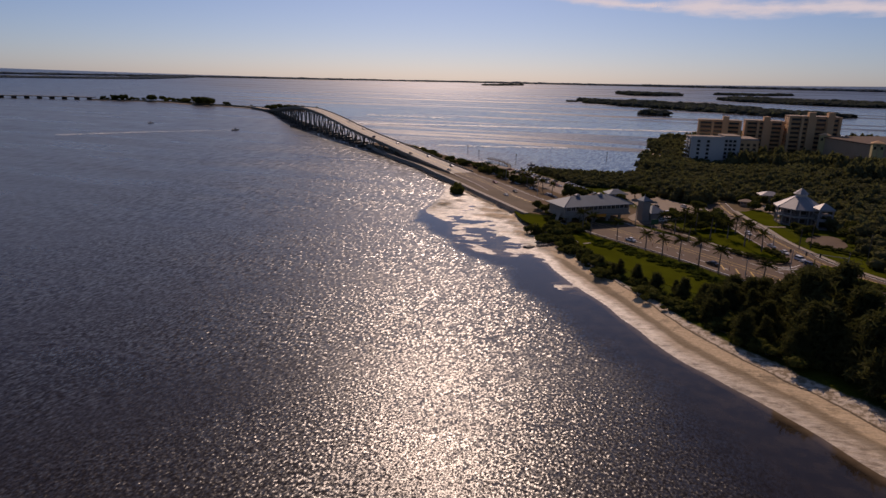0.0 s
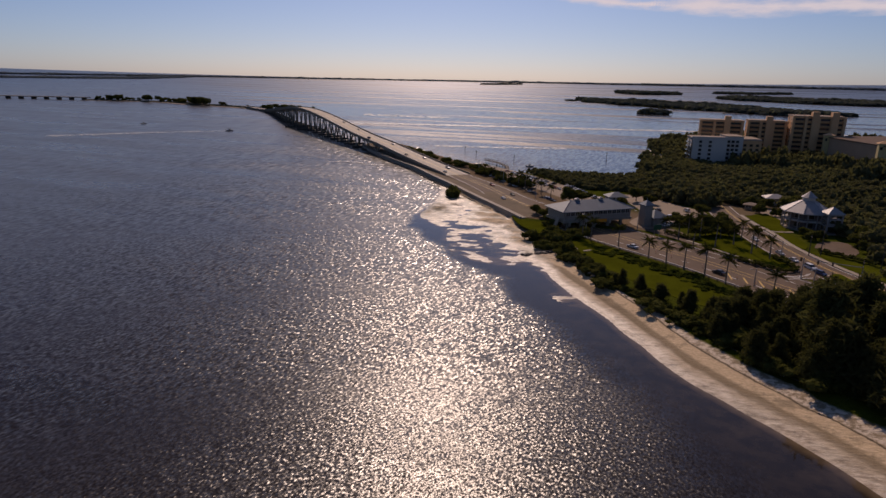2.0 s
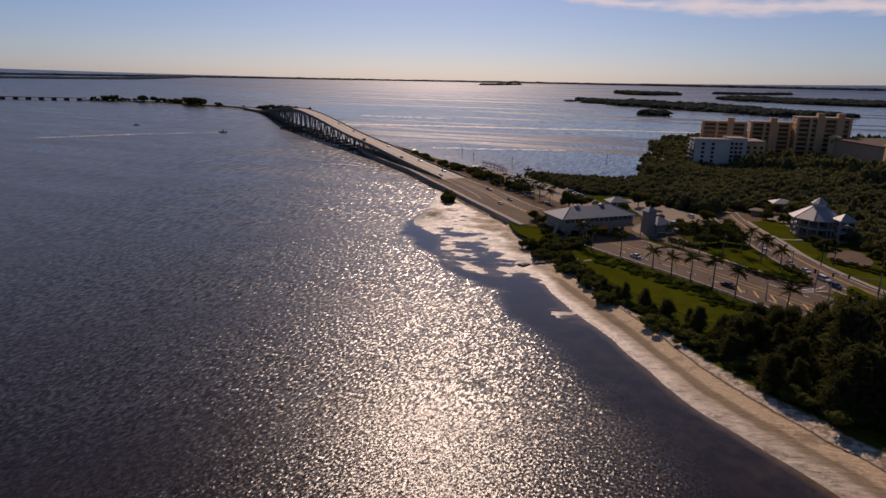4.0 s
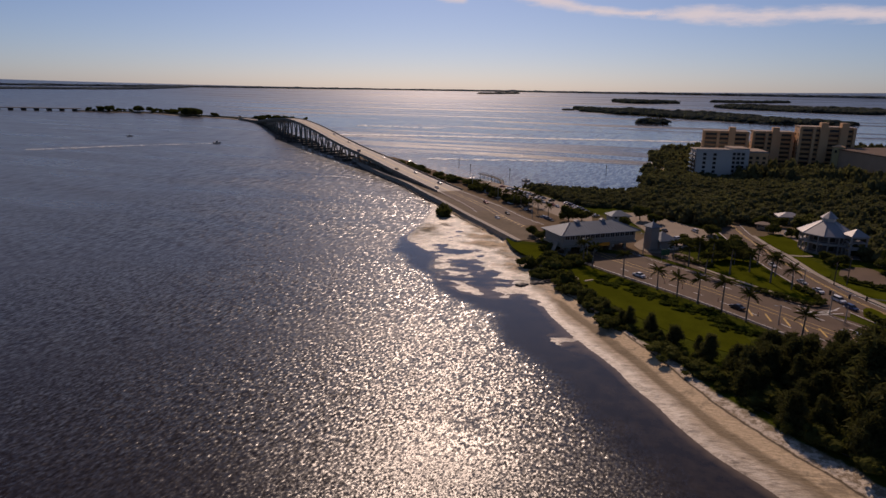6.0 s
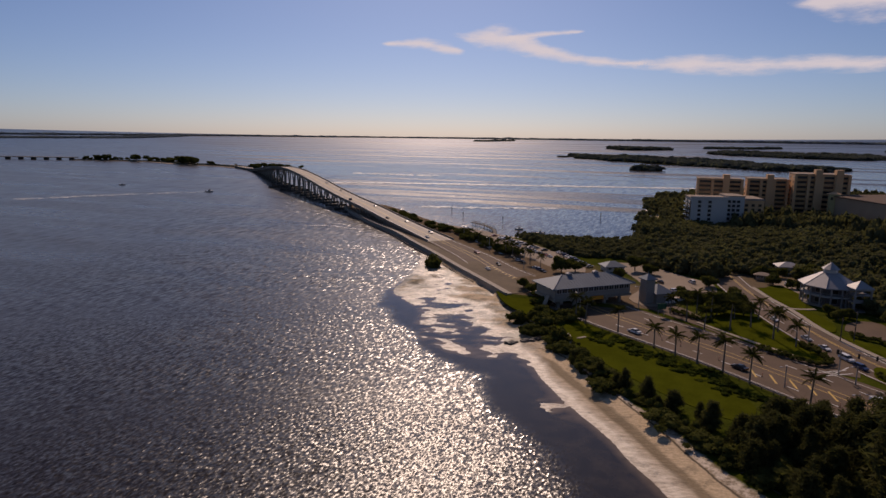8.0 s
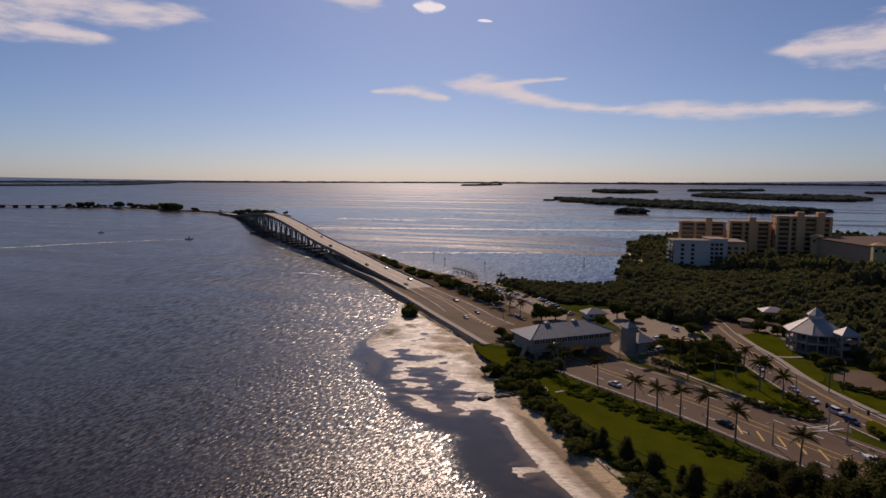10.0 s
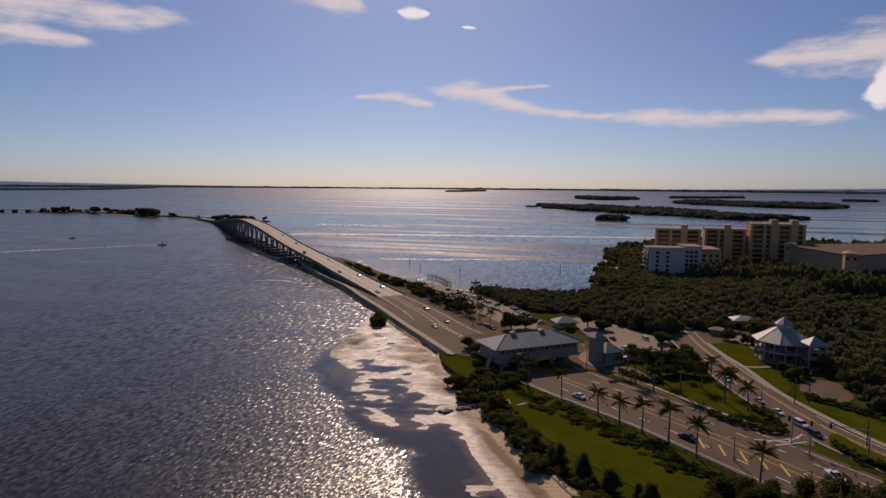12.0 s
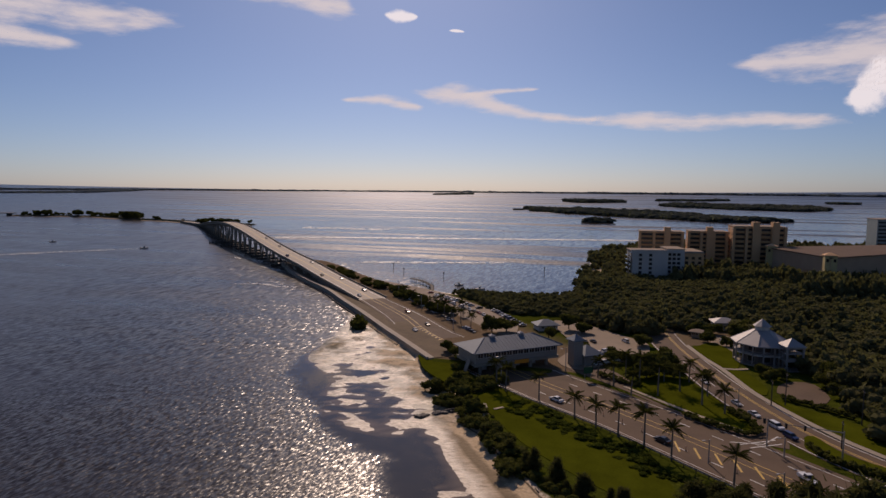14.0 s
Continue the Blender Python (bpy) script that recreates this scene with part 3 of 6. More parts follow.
for x, y in ((14.5, 179.5), (18.5, 177), (22.5, 175.3), (26, 173), (29.7, 171), (33.6, 168.2), (37.5, 165)):
    part("hatch_bar", Mesh().box(x, y, 2.08, 0.45, 5.6, 0.006, 0.15), M_YELLOW_LINE, road)
for s in np.arange(270, 305, 3.2):
    p, n, turn = along(LAND_ROAD, s)
    part("hatch_bar", Mesh().box(p[0], p[1], p[3] + 0.02, 0.5, 2.6, 0.006, turn + 0.5), M_YELLOW_LINE, road)
for o, m in ((-6.0, M_WHITE_LINE), (5.5, M_WHITE_LINE), (2.0, M_YELLOW_LINE), (2.6, M_YELLOW_LINE)):
    paint(SIDE, side_road, o, 2.09, 0.22, m, name="edge_line")
paint(SIDE, side_road, -2.0, 2.085, 0.2, M_WHITE_LINE, (3.0, 5.0), 40, 130)


def area(name, pts, z, thick, mat, label, cat, round_step=3.0):
    """A flat paved or planted area with a smooth outline."""
    line = smooth_line(pts + [pts[0]], round_step)[:-1]
    bm = bmesh.new()
    vs = [bm.verts.new((x, y, z)) for x, y in line[:, :2]]
    f = bm.faces.new(vs)
    if f.normal.z < 0:
        f.normal_flip()
    low = bmesh.ops.extrude_face_region(bm, geom=[f])
    bmesh.ops.translate(bm, verts=[v for v in low["geom"] if isinstance(v, bmesh.types.BMVert)], vec=(0, 0, -thick))
    bmesh.ops.recalc_face_normals(bm, faces=bm.faces)
    bmesh.ops.triangulate(bm, faces=bm.faces)
    me = bpy.data.meshes.new(name)
    bm.to_mesh(me)
    bm.free()
    me.materials.append(mat)
    return tagged(new(name, me), label, cat, kind="structure")


area("pavement", [(-178, 400), (-128, 374), (-100, 356), (-64, 320), (-44, 292), (-42, 262), (-56, 257), (-80, 286), (-106, 318), (-137, 349), (-170, 380)], 2.18, 0.5, M_LOT, "pale shell-gravel car park beside the causeway", "car park")
area("pavement", [(-30, 304), (-22, 304), (-12, 296), (0, 284), (8, 275.5), (9, 262), (5, 250), (-2, 244), (-12, 232), (-20, 240), (-17, 262), (-26, 286)], 2.16, 0.5, M_LOT, "pale shell-gravel car park behind the toll hall", "car park")
area("pavement", [(-16, 232), (2, 216), (16, 201), (30, 190), (38, 186), (36, 200), (20, 208), (6, 222), (-4, 236)], 2.095, 0.4, M_ASPHALT, "worn asphalt apron where two roads meet", "road")
area("pavement", [(43, 228), (51, 221), (56, 227), (55, 240), (50, 241), (45, 236)], 2.14, 0.4, M_ASPHALT, "worn asphalt forecourt in front of the pavilion", "pavement")
lawns = [
    [(3, 217), (16, 203), (24, 197.5), (30, 193.5), (32.5, 197), (29, 209), (22, 226), (15, 238), (8, 233)],
    [(23.5, 274), (32, 284), (38, 268), (37, 256), (35.5, 250), (31.5, 250)],
    [(32.5, 247), (36.5, 248), (40, 238), (41, 229), (38, 224)],
    [(40, 222), (46, 217), (58, 206), (60, 192), (56, 188), (48, 200)],
    [(42.5, 194), (45, 196), (50, 186), (66, 174), (62, 170), (50, 177), (42, 186)],
]
area("pavement", [(30, 289), (36, 300), (42, 290), (39, 273), (33, 278)], 2.14, 0.4, M_LOT, "pale gravel drive beside the pavilion", "drive")
for pts in lawns:
    area("lawn", pts, 2.2, 0.4, M_LAWN, "bright mown lawn edged by a pale kerb", "lawn", 2.0)
area("lawn", [(-66, 231), (-58, 236), (-49, 222), (-40, 213), (-27, 202), (-10, 187), (4, 173), (12, 162), (13, 154), (9, 149), (1, 153), (-8, 160), (-20, 172), (-33, 190), (-44, 202), (-58, 216)], 2.1, 0.3, M_LAWN, "long strip of bright mown grass above the beach", "lawn")
PATHLINE = smooth_line([(22, 277), (26.6, 260), (31.2, 247), (36.6, 226), (42.4, 212), (49, 199), (55.5, 189), (71, 174), (93, 157)], 4.0)
slab_on(PATHLINE, 2.24, 0.5, -0.9, 0.9, "pavement", M_PATH, "pale concrete footpath beside the side road", "footpath")
slab_on(smooth_line([(31, 248.5), (35, 249), (39, 251)], 2.0), 2.235, 0.4, -0.7, 0.7, "pavement", M_PATH, "narrow pale footpath across the lawn", "footpath")
slab_on(smooth_line([(2, 219), (10, 211), (20, 201.5), (30, 193.2)], 2.0), 2.26, 0.5, -0.6, 0.6, "pavement", M_PATH, "pale kerbed footpath along the road island", "footpath")
# Traffic wedge of white paint where the side road joins.
for a, b in (((26, 186), (33, 187)), ((33, 187), (37, 193)), ((28, 185.2), (36, 190.5)), ((30, 184), (37, 188.5))):
    t = math.atan2(b[1] - a[1], b[0] - a[0])
    part("hatch_bar", Mesh().box((a[0] + b[0]) / 2, (a[1] + b[1]) / 2, 2.1, math.dist(a, b), 0.3, 0.006, t), M_WHITE_LINE, road)

# ---- guard rail and sea wall ----
rail = thing("guard_rail", "grey steel guard rail along the causeway road", "guard rail")
RAIL = LAND_ROAD[(LAND_ROAD[:, 0] < 100) & (LAND_ROAD[:, 0] > -46)]
M_STEEL = surface("galvanised_steel", (0.36, 0.35, 0.33), 0.5, 0.15, 1.0, 8.0, metal=0.5)
part("beam", strip(RAIL, -RAIL[:, 2] - 0.75, -RAIL[:, 2] - 0.65, RAIL[:, 3] + 0.75, 0.32), M_STEEL, rail)
post = Mesh().box(0, 0, -0.2, 0.14, 0.16, 0.95).data("post", M_DARKWATER_WOOD)
for s in np.arange(1, length_of(RAIL), 3.0):
    p, n, turn = along(RAIL, s)
    ob = part("post", post, None, rail)
    ob.matrix_basis = pose(p[0] - n.x * (p[2] + 0.85), p[1] - n.y * (p[2] + 0.85), p[3], rz=math.degrees(turn))
sea_wall = part("sea_wall", strip(WALL, -0.35, 0.35, 2.9, 5.0), M_CONCRETE)
tagged(sea_wall, "low stained concrete sea wall beside the causeway", "wall", kind="structure")
slab_on(WALL, 2.46, 0.5, -13.0, -2.4, "pavement", M_VERGE, "worn earth verge between sea wall and road", "verge")
slab_on(WALL, 2.55, 0.6, -2.4, -0.36, "pavement", M_PATH, "pale walkway on top of the sea wall", "footpath")
slab_on(WALL[:-6], 0.7, 2.0, 0.36, 1.6, "sea_wall", M_DARKWATER_WOOD, "dark footing of the sea wall", "wall")

# ---- bridge ----
bridge = thing("road_bridge", "long pale concrete road bridge on slanted columns", "bridge")
bhw, bz = BRIDGE[:, 2], BRIDGE[:, 3]
part("deck", strip(BRIDGE, -bhw, bhw, bz, 0.5), M_DECK, bridge)
part("girder", strip(BRIDGE, -bhw + 1.2, bhw - 1.2, bz - 0.5, 1.5), M_CONCRETE, bridge)
for k in (-1, 1):
    part("parapet", strip(BRIDGE, k * bhw - 0.15, k * bhw + 0.15, bz + 0.85, 0.9), M_CONCRETE, bridge)
    part("edge_line", strip(BRIDGE, k * (bhw - 1.9) - 0.13, k * (bhw - 1.9) + 0.13, bz + 0.012, 0.004), M_WHITE_LINE, bridge)
part("centre_line", strip(BRIDGE, 0 * bhw - 0.2, 0 * bhw + 0.2, bz + 0.012, 0.004), M_YELLOW_LINE, bridge)
LB = length_of(BRIDGE)
# Solid approach walls, then open piers.
near_ramp, far_ramp = BRIDGE[:15], BRIDGE[-int(len(BRIDGE) * 0.15):]
for ramp_line in (near_ramp, far_ramp):
    deep = ramp_line[:, 3] + (1.0 if ramp_line is near_ramp else 3.0)
    part("approach_wall", strip(ramp_line, -ramp_line[:, 2] + 0.4, ramp_line[:, 2] - 0.4, ramp_line[:, 3] - 0.5, float(deep.max())), M_RAMP, bridge, "approach wall in shade-darkened brown")
for s in np.arange(length_of(near_ramp) + 12, LB - length_of(far_ramp) - 4, 23.0):
    p, n, turn = along(BRIDGE, s)
    x, y, z = p[0], p[1], p[3]
    u = Vector((-n.y, n.x))
    part("pile_cap", Mesh().box(x, y, -1.5, 3.0, 17.5, 3.0, turn, 0.97), M_DARKWATER_WOOD, bridge, "dark pile cap at the water")
    # Two slender frames, each a V that opens along the bridge from one footing to the girders.
    reach = min(6.3, 1.2 + 0.42 * z)
    for e in (-1, 1):
        part("cross_head", Mesh().box(x + u.x * reach * e, y + u.y * reach * e, z - 2.7, 1.1, 12.2, 0.8, turn), M_CONCRETE, bridge)
        for k in (-1, 1):
            a = (x + n.x * 4.6 * k + u.x * 0.75 * e, y + n.y * 4.6 * k + u.y * 0.75 * e, 1.4)
            b = (x + n.x * 4.6 * k + u.x * reach * e, y + n.y * 4.6 * k + u.y * reach * e, z - 2.6)
            part("column", Mesh().tube(a, b, 0.60, 0.52, 8), M_CONCRETE, bridge, smooth=True)
# Timber fenders of the boat channel.
for a, b in (((-418, 566), (-384, 580)), ((-388, 545), (-362, 556))):
    fender = thing("channel_fender", "dark timber fender wall beside the boat channel", "fender", group="channel fenders")
    L = math.dist(a, b)
    for f in np.linspace(0, 1, int(L / 3)):
        x, y = a[0] + (b[0] - a[0]) * f, a[1] + (b[1] - a[1]) * f
        part("pile", Mesh().tube((x, y, -3), (x, y, 2.6), 0.4, 0.36, 7), M_DARKWATER_WOOD, fender)
    for z in (0.7, 1.9):
        part("waler", Mesh().tube((*a, z), (*b, z), 0.5, 0.5, 6), M_DARKWATER_WOOD, fender)

# ---- toll hall that spans the road ----
def hip_roof(L, W, z0, z1, over=1.0, ridge=None):
    l, w = L / 2 + over, W / 2 + over
    r = (ridge if ridge is not None else max(0.2, L - W)) / 2
    vs = [(-l, -w, z0), (l, -w, z0), (l, w, z0), (-l, w, z0), (-r, 0, z1), (r, 0, z1)]
    vs += [(x, y, z0 - 0.25) for x, y, _ in vs[:4]]
    return Mesh().add(vs, [(0, 1, 5, 4), (1, 2, 5), (2, 3, 4, 5), (3, 0, 4), (9, 8, 7, 6), (6, 7, 1, 0), (7, 8, 2, 1), (8, 9, 3, 2), (9, 6, 0, 3)])


def windows_row(parent, n, x0, x1, y, z, w, h, facing=-1, name="window", frame_mat=None):
    """A row of framed windows along x on a wall at y; facing -1 looks to -y."""
    pane = Mesh().box(0, 0, 0, w, 0.10, h).data("pane", M_WINDOW)
    fm = Mesh()
    for dx in (-w / 2, 0, w / 2):
        fm.box(dx, 0, 0, 0.12, 0.18, h)
    for dz in (0, h - 0.1):
        fm.box(0, 0, dz, w + 0.12, 0.18, 0.12)
    fme = fm.data("window_frame", frame_mat or M_WHITE_WALL)
    for i in range(n):
        x = x0 + (x1 - x0) * (i + 0.5) / n
        ob = part(name, fme, None, parent)
        ob.matrix_basis = pose(x, y, z)
        part("pane", pane, None, ob)


def seam_lines(L, W, z0, z1, over, step, mat, parent):
    """Standing seams on the two long slopes of a hip roof."""
    l, w, r = L / 2 + over, W / 2 + over, (L - W) / 2
    for side in (-1, 1):
        for x in np.arange(-l + step, l, step):
            k = max(0.0, (abs(x) - r) / (l - r))
            part("seam", Mesh().tube((x, side * w, z0 + 0.03), (math.copysign(min(abs(x), r + (l - r) * k), x), side * w * k, z1 + (z0 - z1) * k + 0.03), 0.035, 0.035, 4, False), mat, parent)


HALL_M = pose(-34.5, 229.5, 0, rz=42)
hall = thing("toll_hall", "raised toll hall with blue-grey metal hip roof spanning the road", "building", HALL_M)
HLEN, HDEP = 29.5, 12.0
part("wall", Mesh().box(0, 0, 5.6, HLEN, HDEP, 3.5), surface("taupe_cladding", (0.30, 0.26, 0.22), 0.8, 0.1, 0.3, 3.0), hall)
part("floor_beam", Mesh().box(0, 0, 4.7, HLEN + 0.8, HDEP + 0.8, 0.9), M_CONCRETE, hall)
hall_roof = part("roof", hip_roof(HLEN, HDEP, 9.1, 12.0, 1.3), M_BLUE_ROOF, hall)
seam_lines(HLEN, HDEP, 9.1, 12.0, 1.3, 1.2, M_BLUE_ROOF, hall_roof)
for k in (-1, 1):
    part("hip_cap", Mesh().tube((k * (HLEN / 2 + 1.2), -HDEP / 2 - 1.2, 9.2), (k * (HLEN - HDEP) / 2, 0, 12.05), 0.16, 0.16, 6), M_GREY_ROOF, hall_roof, "pale metal hip capping")
windows_row(hall, 14, -HLEN / 2 + 0.6, HLEN / 2 - 0.6, -HDEP / 2 - 0.06, 7.2, 1.75, 1.5)
for x in (-6.0, 4.5):
    vent = part("roof_vent", Mesh().box(x, 0, 11.3, 1.5, 1.5, 1.1), M_GREY_ROOF, hall)
    part("cap", Mesh().box(x, 0, 12.4, 1.9, 1.9, 0.45, 0, 0.2), M_GREY_ROOF, vent)
for x in (-12.5, -6.5, -0.5, 5.5, 11.5):
    for y in (-4.6, 4.6):
        part("pillar", Mesh().box(x, y, 1.9, 0.9, 0.9, 2.9), M_CONCRETE, hall)
for x in (-9.5, -3.5, 2.5, 8.5):
    booth = part("toll_booth", Mesh().box(x, 0, 2.0, 1.6, 3.4, 2.6), M_WHITE_WALL, hall)
    part("pane", Mesh().box(x, 0, 3.1, 1.66, 2.6, 0.9), M_WINDOW, booth)
M_ORANGE_SIGN = surface("orange_sign_panel", (0.75, 0.28, 0.02), 0.6, 0.08, 0.5, 4.0, bump=0)
sign = part("lane_sign", Mesh().box(1.2, -HDEP / 2 - 0.6, 4.4, 5.0, 0.25, 1.2), M_ORANGE_SIGN, hall, "orange lane sign panel")
part("stair", Mesh().add([(-17.5, -4.5, 2.0), (-17.5, -2.5, 2.0), (-15.6, -2.5, 6.0), (-15.6, -4.5, 6.0), (-17.5, -4.5, 2.6), (-17.5, -2.5, 2.6), (-15.6, -2.5, 6.6), (-15.6, -4.5, 6.6)], [(0, 1, 2, 3), (7, 6, 5, 4), (0, 3, 7, 4), (1, 5, 6, 2), (0, 4, 5, 1), (3, 2, 6, 7)]), M_CONCRETE, hall)

TOWER_M = pose(-14.0, 237.5, 0, rz=42)
tower = thing("lift_tower", "small square taupe tower with pointed metal roof", "building", TOWER_M)
part("wall", Mesh().box(0, 0, 1.9, 3.4, 3.4, 8.6), bpy.data.materials["taupe_cladding"], tower)
part("roof", hip_roof(3.4, 3.4, 10.5, 12.2, 0.6, 0.1), M_BLUE_ROOF, tower)
part("finial", Mesh().tube((0, 0, 12.1), (0, 0, 13.2), 0.12, 0.03, 6), M_GREY_ROOF, tower)
annex = part("annex", Mesh().box(5.2, 1.0, 1.9, 6.2, 7.0, 3.6), bpy.data.materials["taupe_cladding"], tower)
part("roof", Mesh().add([(v[0] + 5.2, v[1] + 1.0, v[2]) for v in hip_roof(6.2, 7.0, 5.5, 8.0, 0.8, 0.3).v], hip_roof(6.2, 7.0, 5.5, 8.0, 0.8, 0.3).f), M_BLUE_ROOF, annex)

# ---- round pavilion ----
def ring(n, r, z, off=0.0):
    return [(r * math.cos(2 * math.pi * (i + off) / n), r * math.sin(2 * math.pi * (i + off) / n), z) for i in range(n)]


pav = thing("pavilion", "white eight-sided pavilion with grey metal roof and cupola", "building", pose(44.2, 262.5, 0, rz=8) @ Matrix.Diagonal((0.93, 0.93, 1, 1)))
part("base", Mesh().prism([v[:2] for v in ring(8, 9.0, 0, 0.5)], 1.8, 2.5), M_CONCRETE, pav)
# Taupe darkened to hold the shade behind the pavilion's columns.
part("wall", Mesh().prism([v[:2] for v in ring(8, 6.8, 0, 0.5)], 2.5, 9.2), surface("shaded_taupe_wall", (0.13, 0.105, 0.095), 0.8, 0.1, 0.4, 3.0), pav)
part("floor_slab", Mesh().prism([v[:2] for v in ring(8, 9.2, 0, 0.5)], 5.6, 5.95), M_WHITE_WALL, pav)
r0, r1 = ring(8, 10.3, 9.0, 0.5), ring(8, 2.7, 13.0, 0.5)
pav_roof = part("roof", Mesh().add(r0 + r1 + ring(8, 10.3, 8.7, 0.5), [(i, (i + 1) % 8, 8 + (i + 1) % 8, 8 + i) for i in range(8)] + [(16 + i, 16 + (i + 1) % 8, (i + 1) % 8, i) for i in range(8)] + [tuple(range(23, 15, -1))]), M_GREY_ROOF, pav)
for i in range(8):
    part("hip_cap", Mesh().tube(r0[i], r1[i], 0.14, 0.12, 5), M_GREY_ROOF, pav_roof)
cup = part("cupola", Mesh().prism([v[:2] for v in ring(8, 2.4, 0, 0.5)], 12.6, 14.2), M_WHITE_WALL, pav)
c0 = ring(8, 3.1, 14.2, 0.5)
part("roof", Mesh().add(c0 + [(0, 0, 16.6)], [(i, (i + 1) % 8, 8) for i in range(8)] + [tuple(range(7, -1, -1))]), M_GREY_ROOF, cup)
for i in range(16):
    a = 2 * math.pi * (i + 0.5) / 16
    part("column", Mesh().box(8.9 * math.cos(a), 8.9 * math.sin(a), 2.4, 0.38, 0.38, 6.5, a), M_TIMBER, pav)
    part("railing", Mesh().box(8.95 * math.cos(a + 0.196), 8.95 * math.sin(a + 0.196), 6.85, 0.08, 3.2, 0.12, a + 0.196), M_TIMBER, pav)
for i in range(8):
    a = 2 * math.pi * i / 8
    for z in (3.1, 6.5):
        w = part("window", Mesh().box(6.33 * math.cos(a), 6.33 * math.sin(a), z, 0.12, 2.6, 1.9, a), M_TIMBER, pav)
        part("pane", Mesh().box(6.40 * math.cos(a), 6.40 * math.sin(a), z + 0.15, 0.10, 2.3, 1.6, a), M_WINDOW, w)
stair = thing("stair_tower", "open white stair tower with small pyramid roof", "building", pose(51.6, 254.8, 0, rz=20))
for dx in (-2.6, 2.6):
    for dy in (-2.2, 2.2):
        part("post", Mesh().box(dx, dy, 1.9, 0.5, 0.5, 8.2), M_TIMBER, stair)
for z in (2.0, 5.2, 7.6):
    part("landing", Mesh().box(0, 0, z, 5.6, 4.8, 0.3), M_TIMBER, stair)
part("panel", Mesh().box(0, -2.3, 5.5, 5.2, 0.12, 0.9), M_TIMBER, stair)
part("lintel", Mesh().box(0, 0, 9.4, 6.0, 5.2, 0.7), M_TIMBER, stair)
part("roof", hip_roof(5.6, 4.8, 10.1, 12.4, 0.4, 0.2), M_GREY_ROOF, stair)

# ---- small houses ----
def cottage(x, y, turn, L, W, h, rise, wall, roof, label):
    t = thing("cottage", label, "building", pose(x, y, 0, rz=turn))
    part("wall", Mesh().box(0, 0, 1.8, L, W, h), wall, t)
    part("roof", hip_roof(L, W, 1.8 + h, 1.8 + h + rise, 0.9), roof, t)
    windows_row(t, 3, -L / 2 + 0.5, L / 2 - 0.5, -W / 2 - 0.06, 2.9, 1.3, 1.2)
    part("door", Mesh().box(L * 0.32, -W / 2 - 0.05, 1.9, 1.0, 0.14, 2.05), M_DARKWATER_WOOD, t)


cottage(-31, 286, 30, 8, 6, 2.5, 1.9, M_WHITE_WALL, M_BLUE_ROOF, "small white cottage with grey hip roof by the car park")
cottage(38, 311, 10, 8, 6, 3.6, 1.6, M_WHITE_WALL, M_GREY_ROOF, "white cottage with pale roof among trees")
cottage(27, 293, -15, 4.5, 3.2, 2.5, 0.9, M_BEIGE, M_TILE_ROOF, "low brown shed beside the woodland")

# ---- apartment towers ----
def apartment(x, y, turn, L, W, floors, cores, wall, trim, label, storey=3.0, bays=4):
    """A block with balcony bays between piers, floor slabs and stair cores that rise over the roof."""
    t = thing("apartment_tower", label, "building", pose(x, y, 0, rz=turn))
    h = floors * storey + 1.0
    part("wall", Mesh().box(0, 0, 1.5, L, W, h), wall, t)
    part("roof", Mesh().box(0, 0, 1.5 + h, L + 0.6, W + 0.6, 0.5), M_TILE_ROOF, t)
    front = -W / 2
    xs = np.linspace(-L / 2, L / 2, bays + 1)
    for b in range(bays):
        x0, x1 = xs[b] + 1.0, xs[b + 1] - 1.0
        w = x1 - x0
        for f in range(floors):
            z = 2.2 + f * storey
            win = part("window", apartment.frames.setdefault((round(w, 2), wall.name), Mesh().box(0, 0, 0, w, 0.2, 2.0).box(0, -0.1, 0, 0.15, 0.1, 2.0).data("window", M_WINDOW)), None, t)
            win.matrix_basis = pose((x0 + x1) / 2, front - 0.05, z + 0.3)
            bal = part("balcony", apartment.balconies.setdefault((round(w, 2), wall.name), Mesh().box(0, -0.7, 0, w + 0.4, 1.5, 0.22).box(0, -1.4, 0.2, w + 0.4, 0.12, 0.85).data("balcony", trim)), None, t)
            bal.matrix_basis = pose((x0 + x1) / 2, front, z - 0.25)
    for xx in xs:
        part("pier", Mesh().box(xx, front - 0.8, 1.5, 1.7, 1.7, h + 0.4), wall, t)
    for c in cores:
        part("stair_core", Mesh().box(c * L / 2, front + 1.0, 1.5, 4.2, 6.2, h + 3.4), wall, t)
    for f in range(floors):
        for y2 in (-W / 4, W / 4):
            for sx in (-1, 1):
                w2 = part("side_window", apartment.frames.setdefault(("side", wall.name), Mesh().box(0, 0, 0, 0.2, 1.8, 1.5).data("side_window", M_WINDOW)), None, t)
                w2.matrix_basis = pose(sx * (L / 2 + 0.03), y2, 2.9 + f * storey)
    return t


apartment.frames, apartment.balconies = {}, {}
apartment(16.5, 508, 4, 28.6, 16, 9, (0.28,), M_ORANGE, M_ORANGE_DARK, "ochre apartment tower with brown balcony bands", 3.0, 3)
apartment(47.5, 516, 4, 24.8, 16, 9, (0.1,), M_ORANGE, M_ORANGE_DARK, "ochre apartment tower with central stair core", 3.05, 3)
apartment(78.8, 510, 5, 32, 18, 10, (-0.15, 0.62), M_ORANGE, M_ORANGE_DARK, "tallest ochre apartment tower with brown balconies", 3.2, 4)

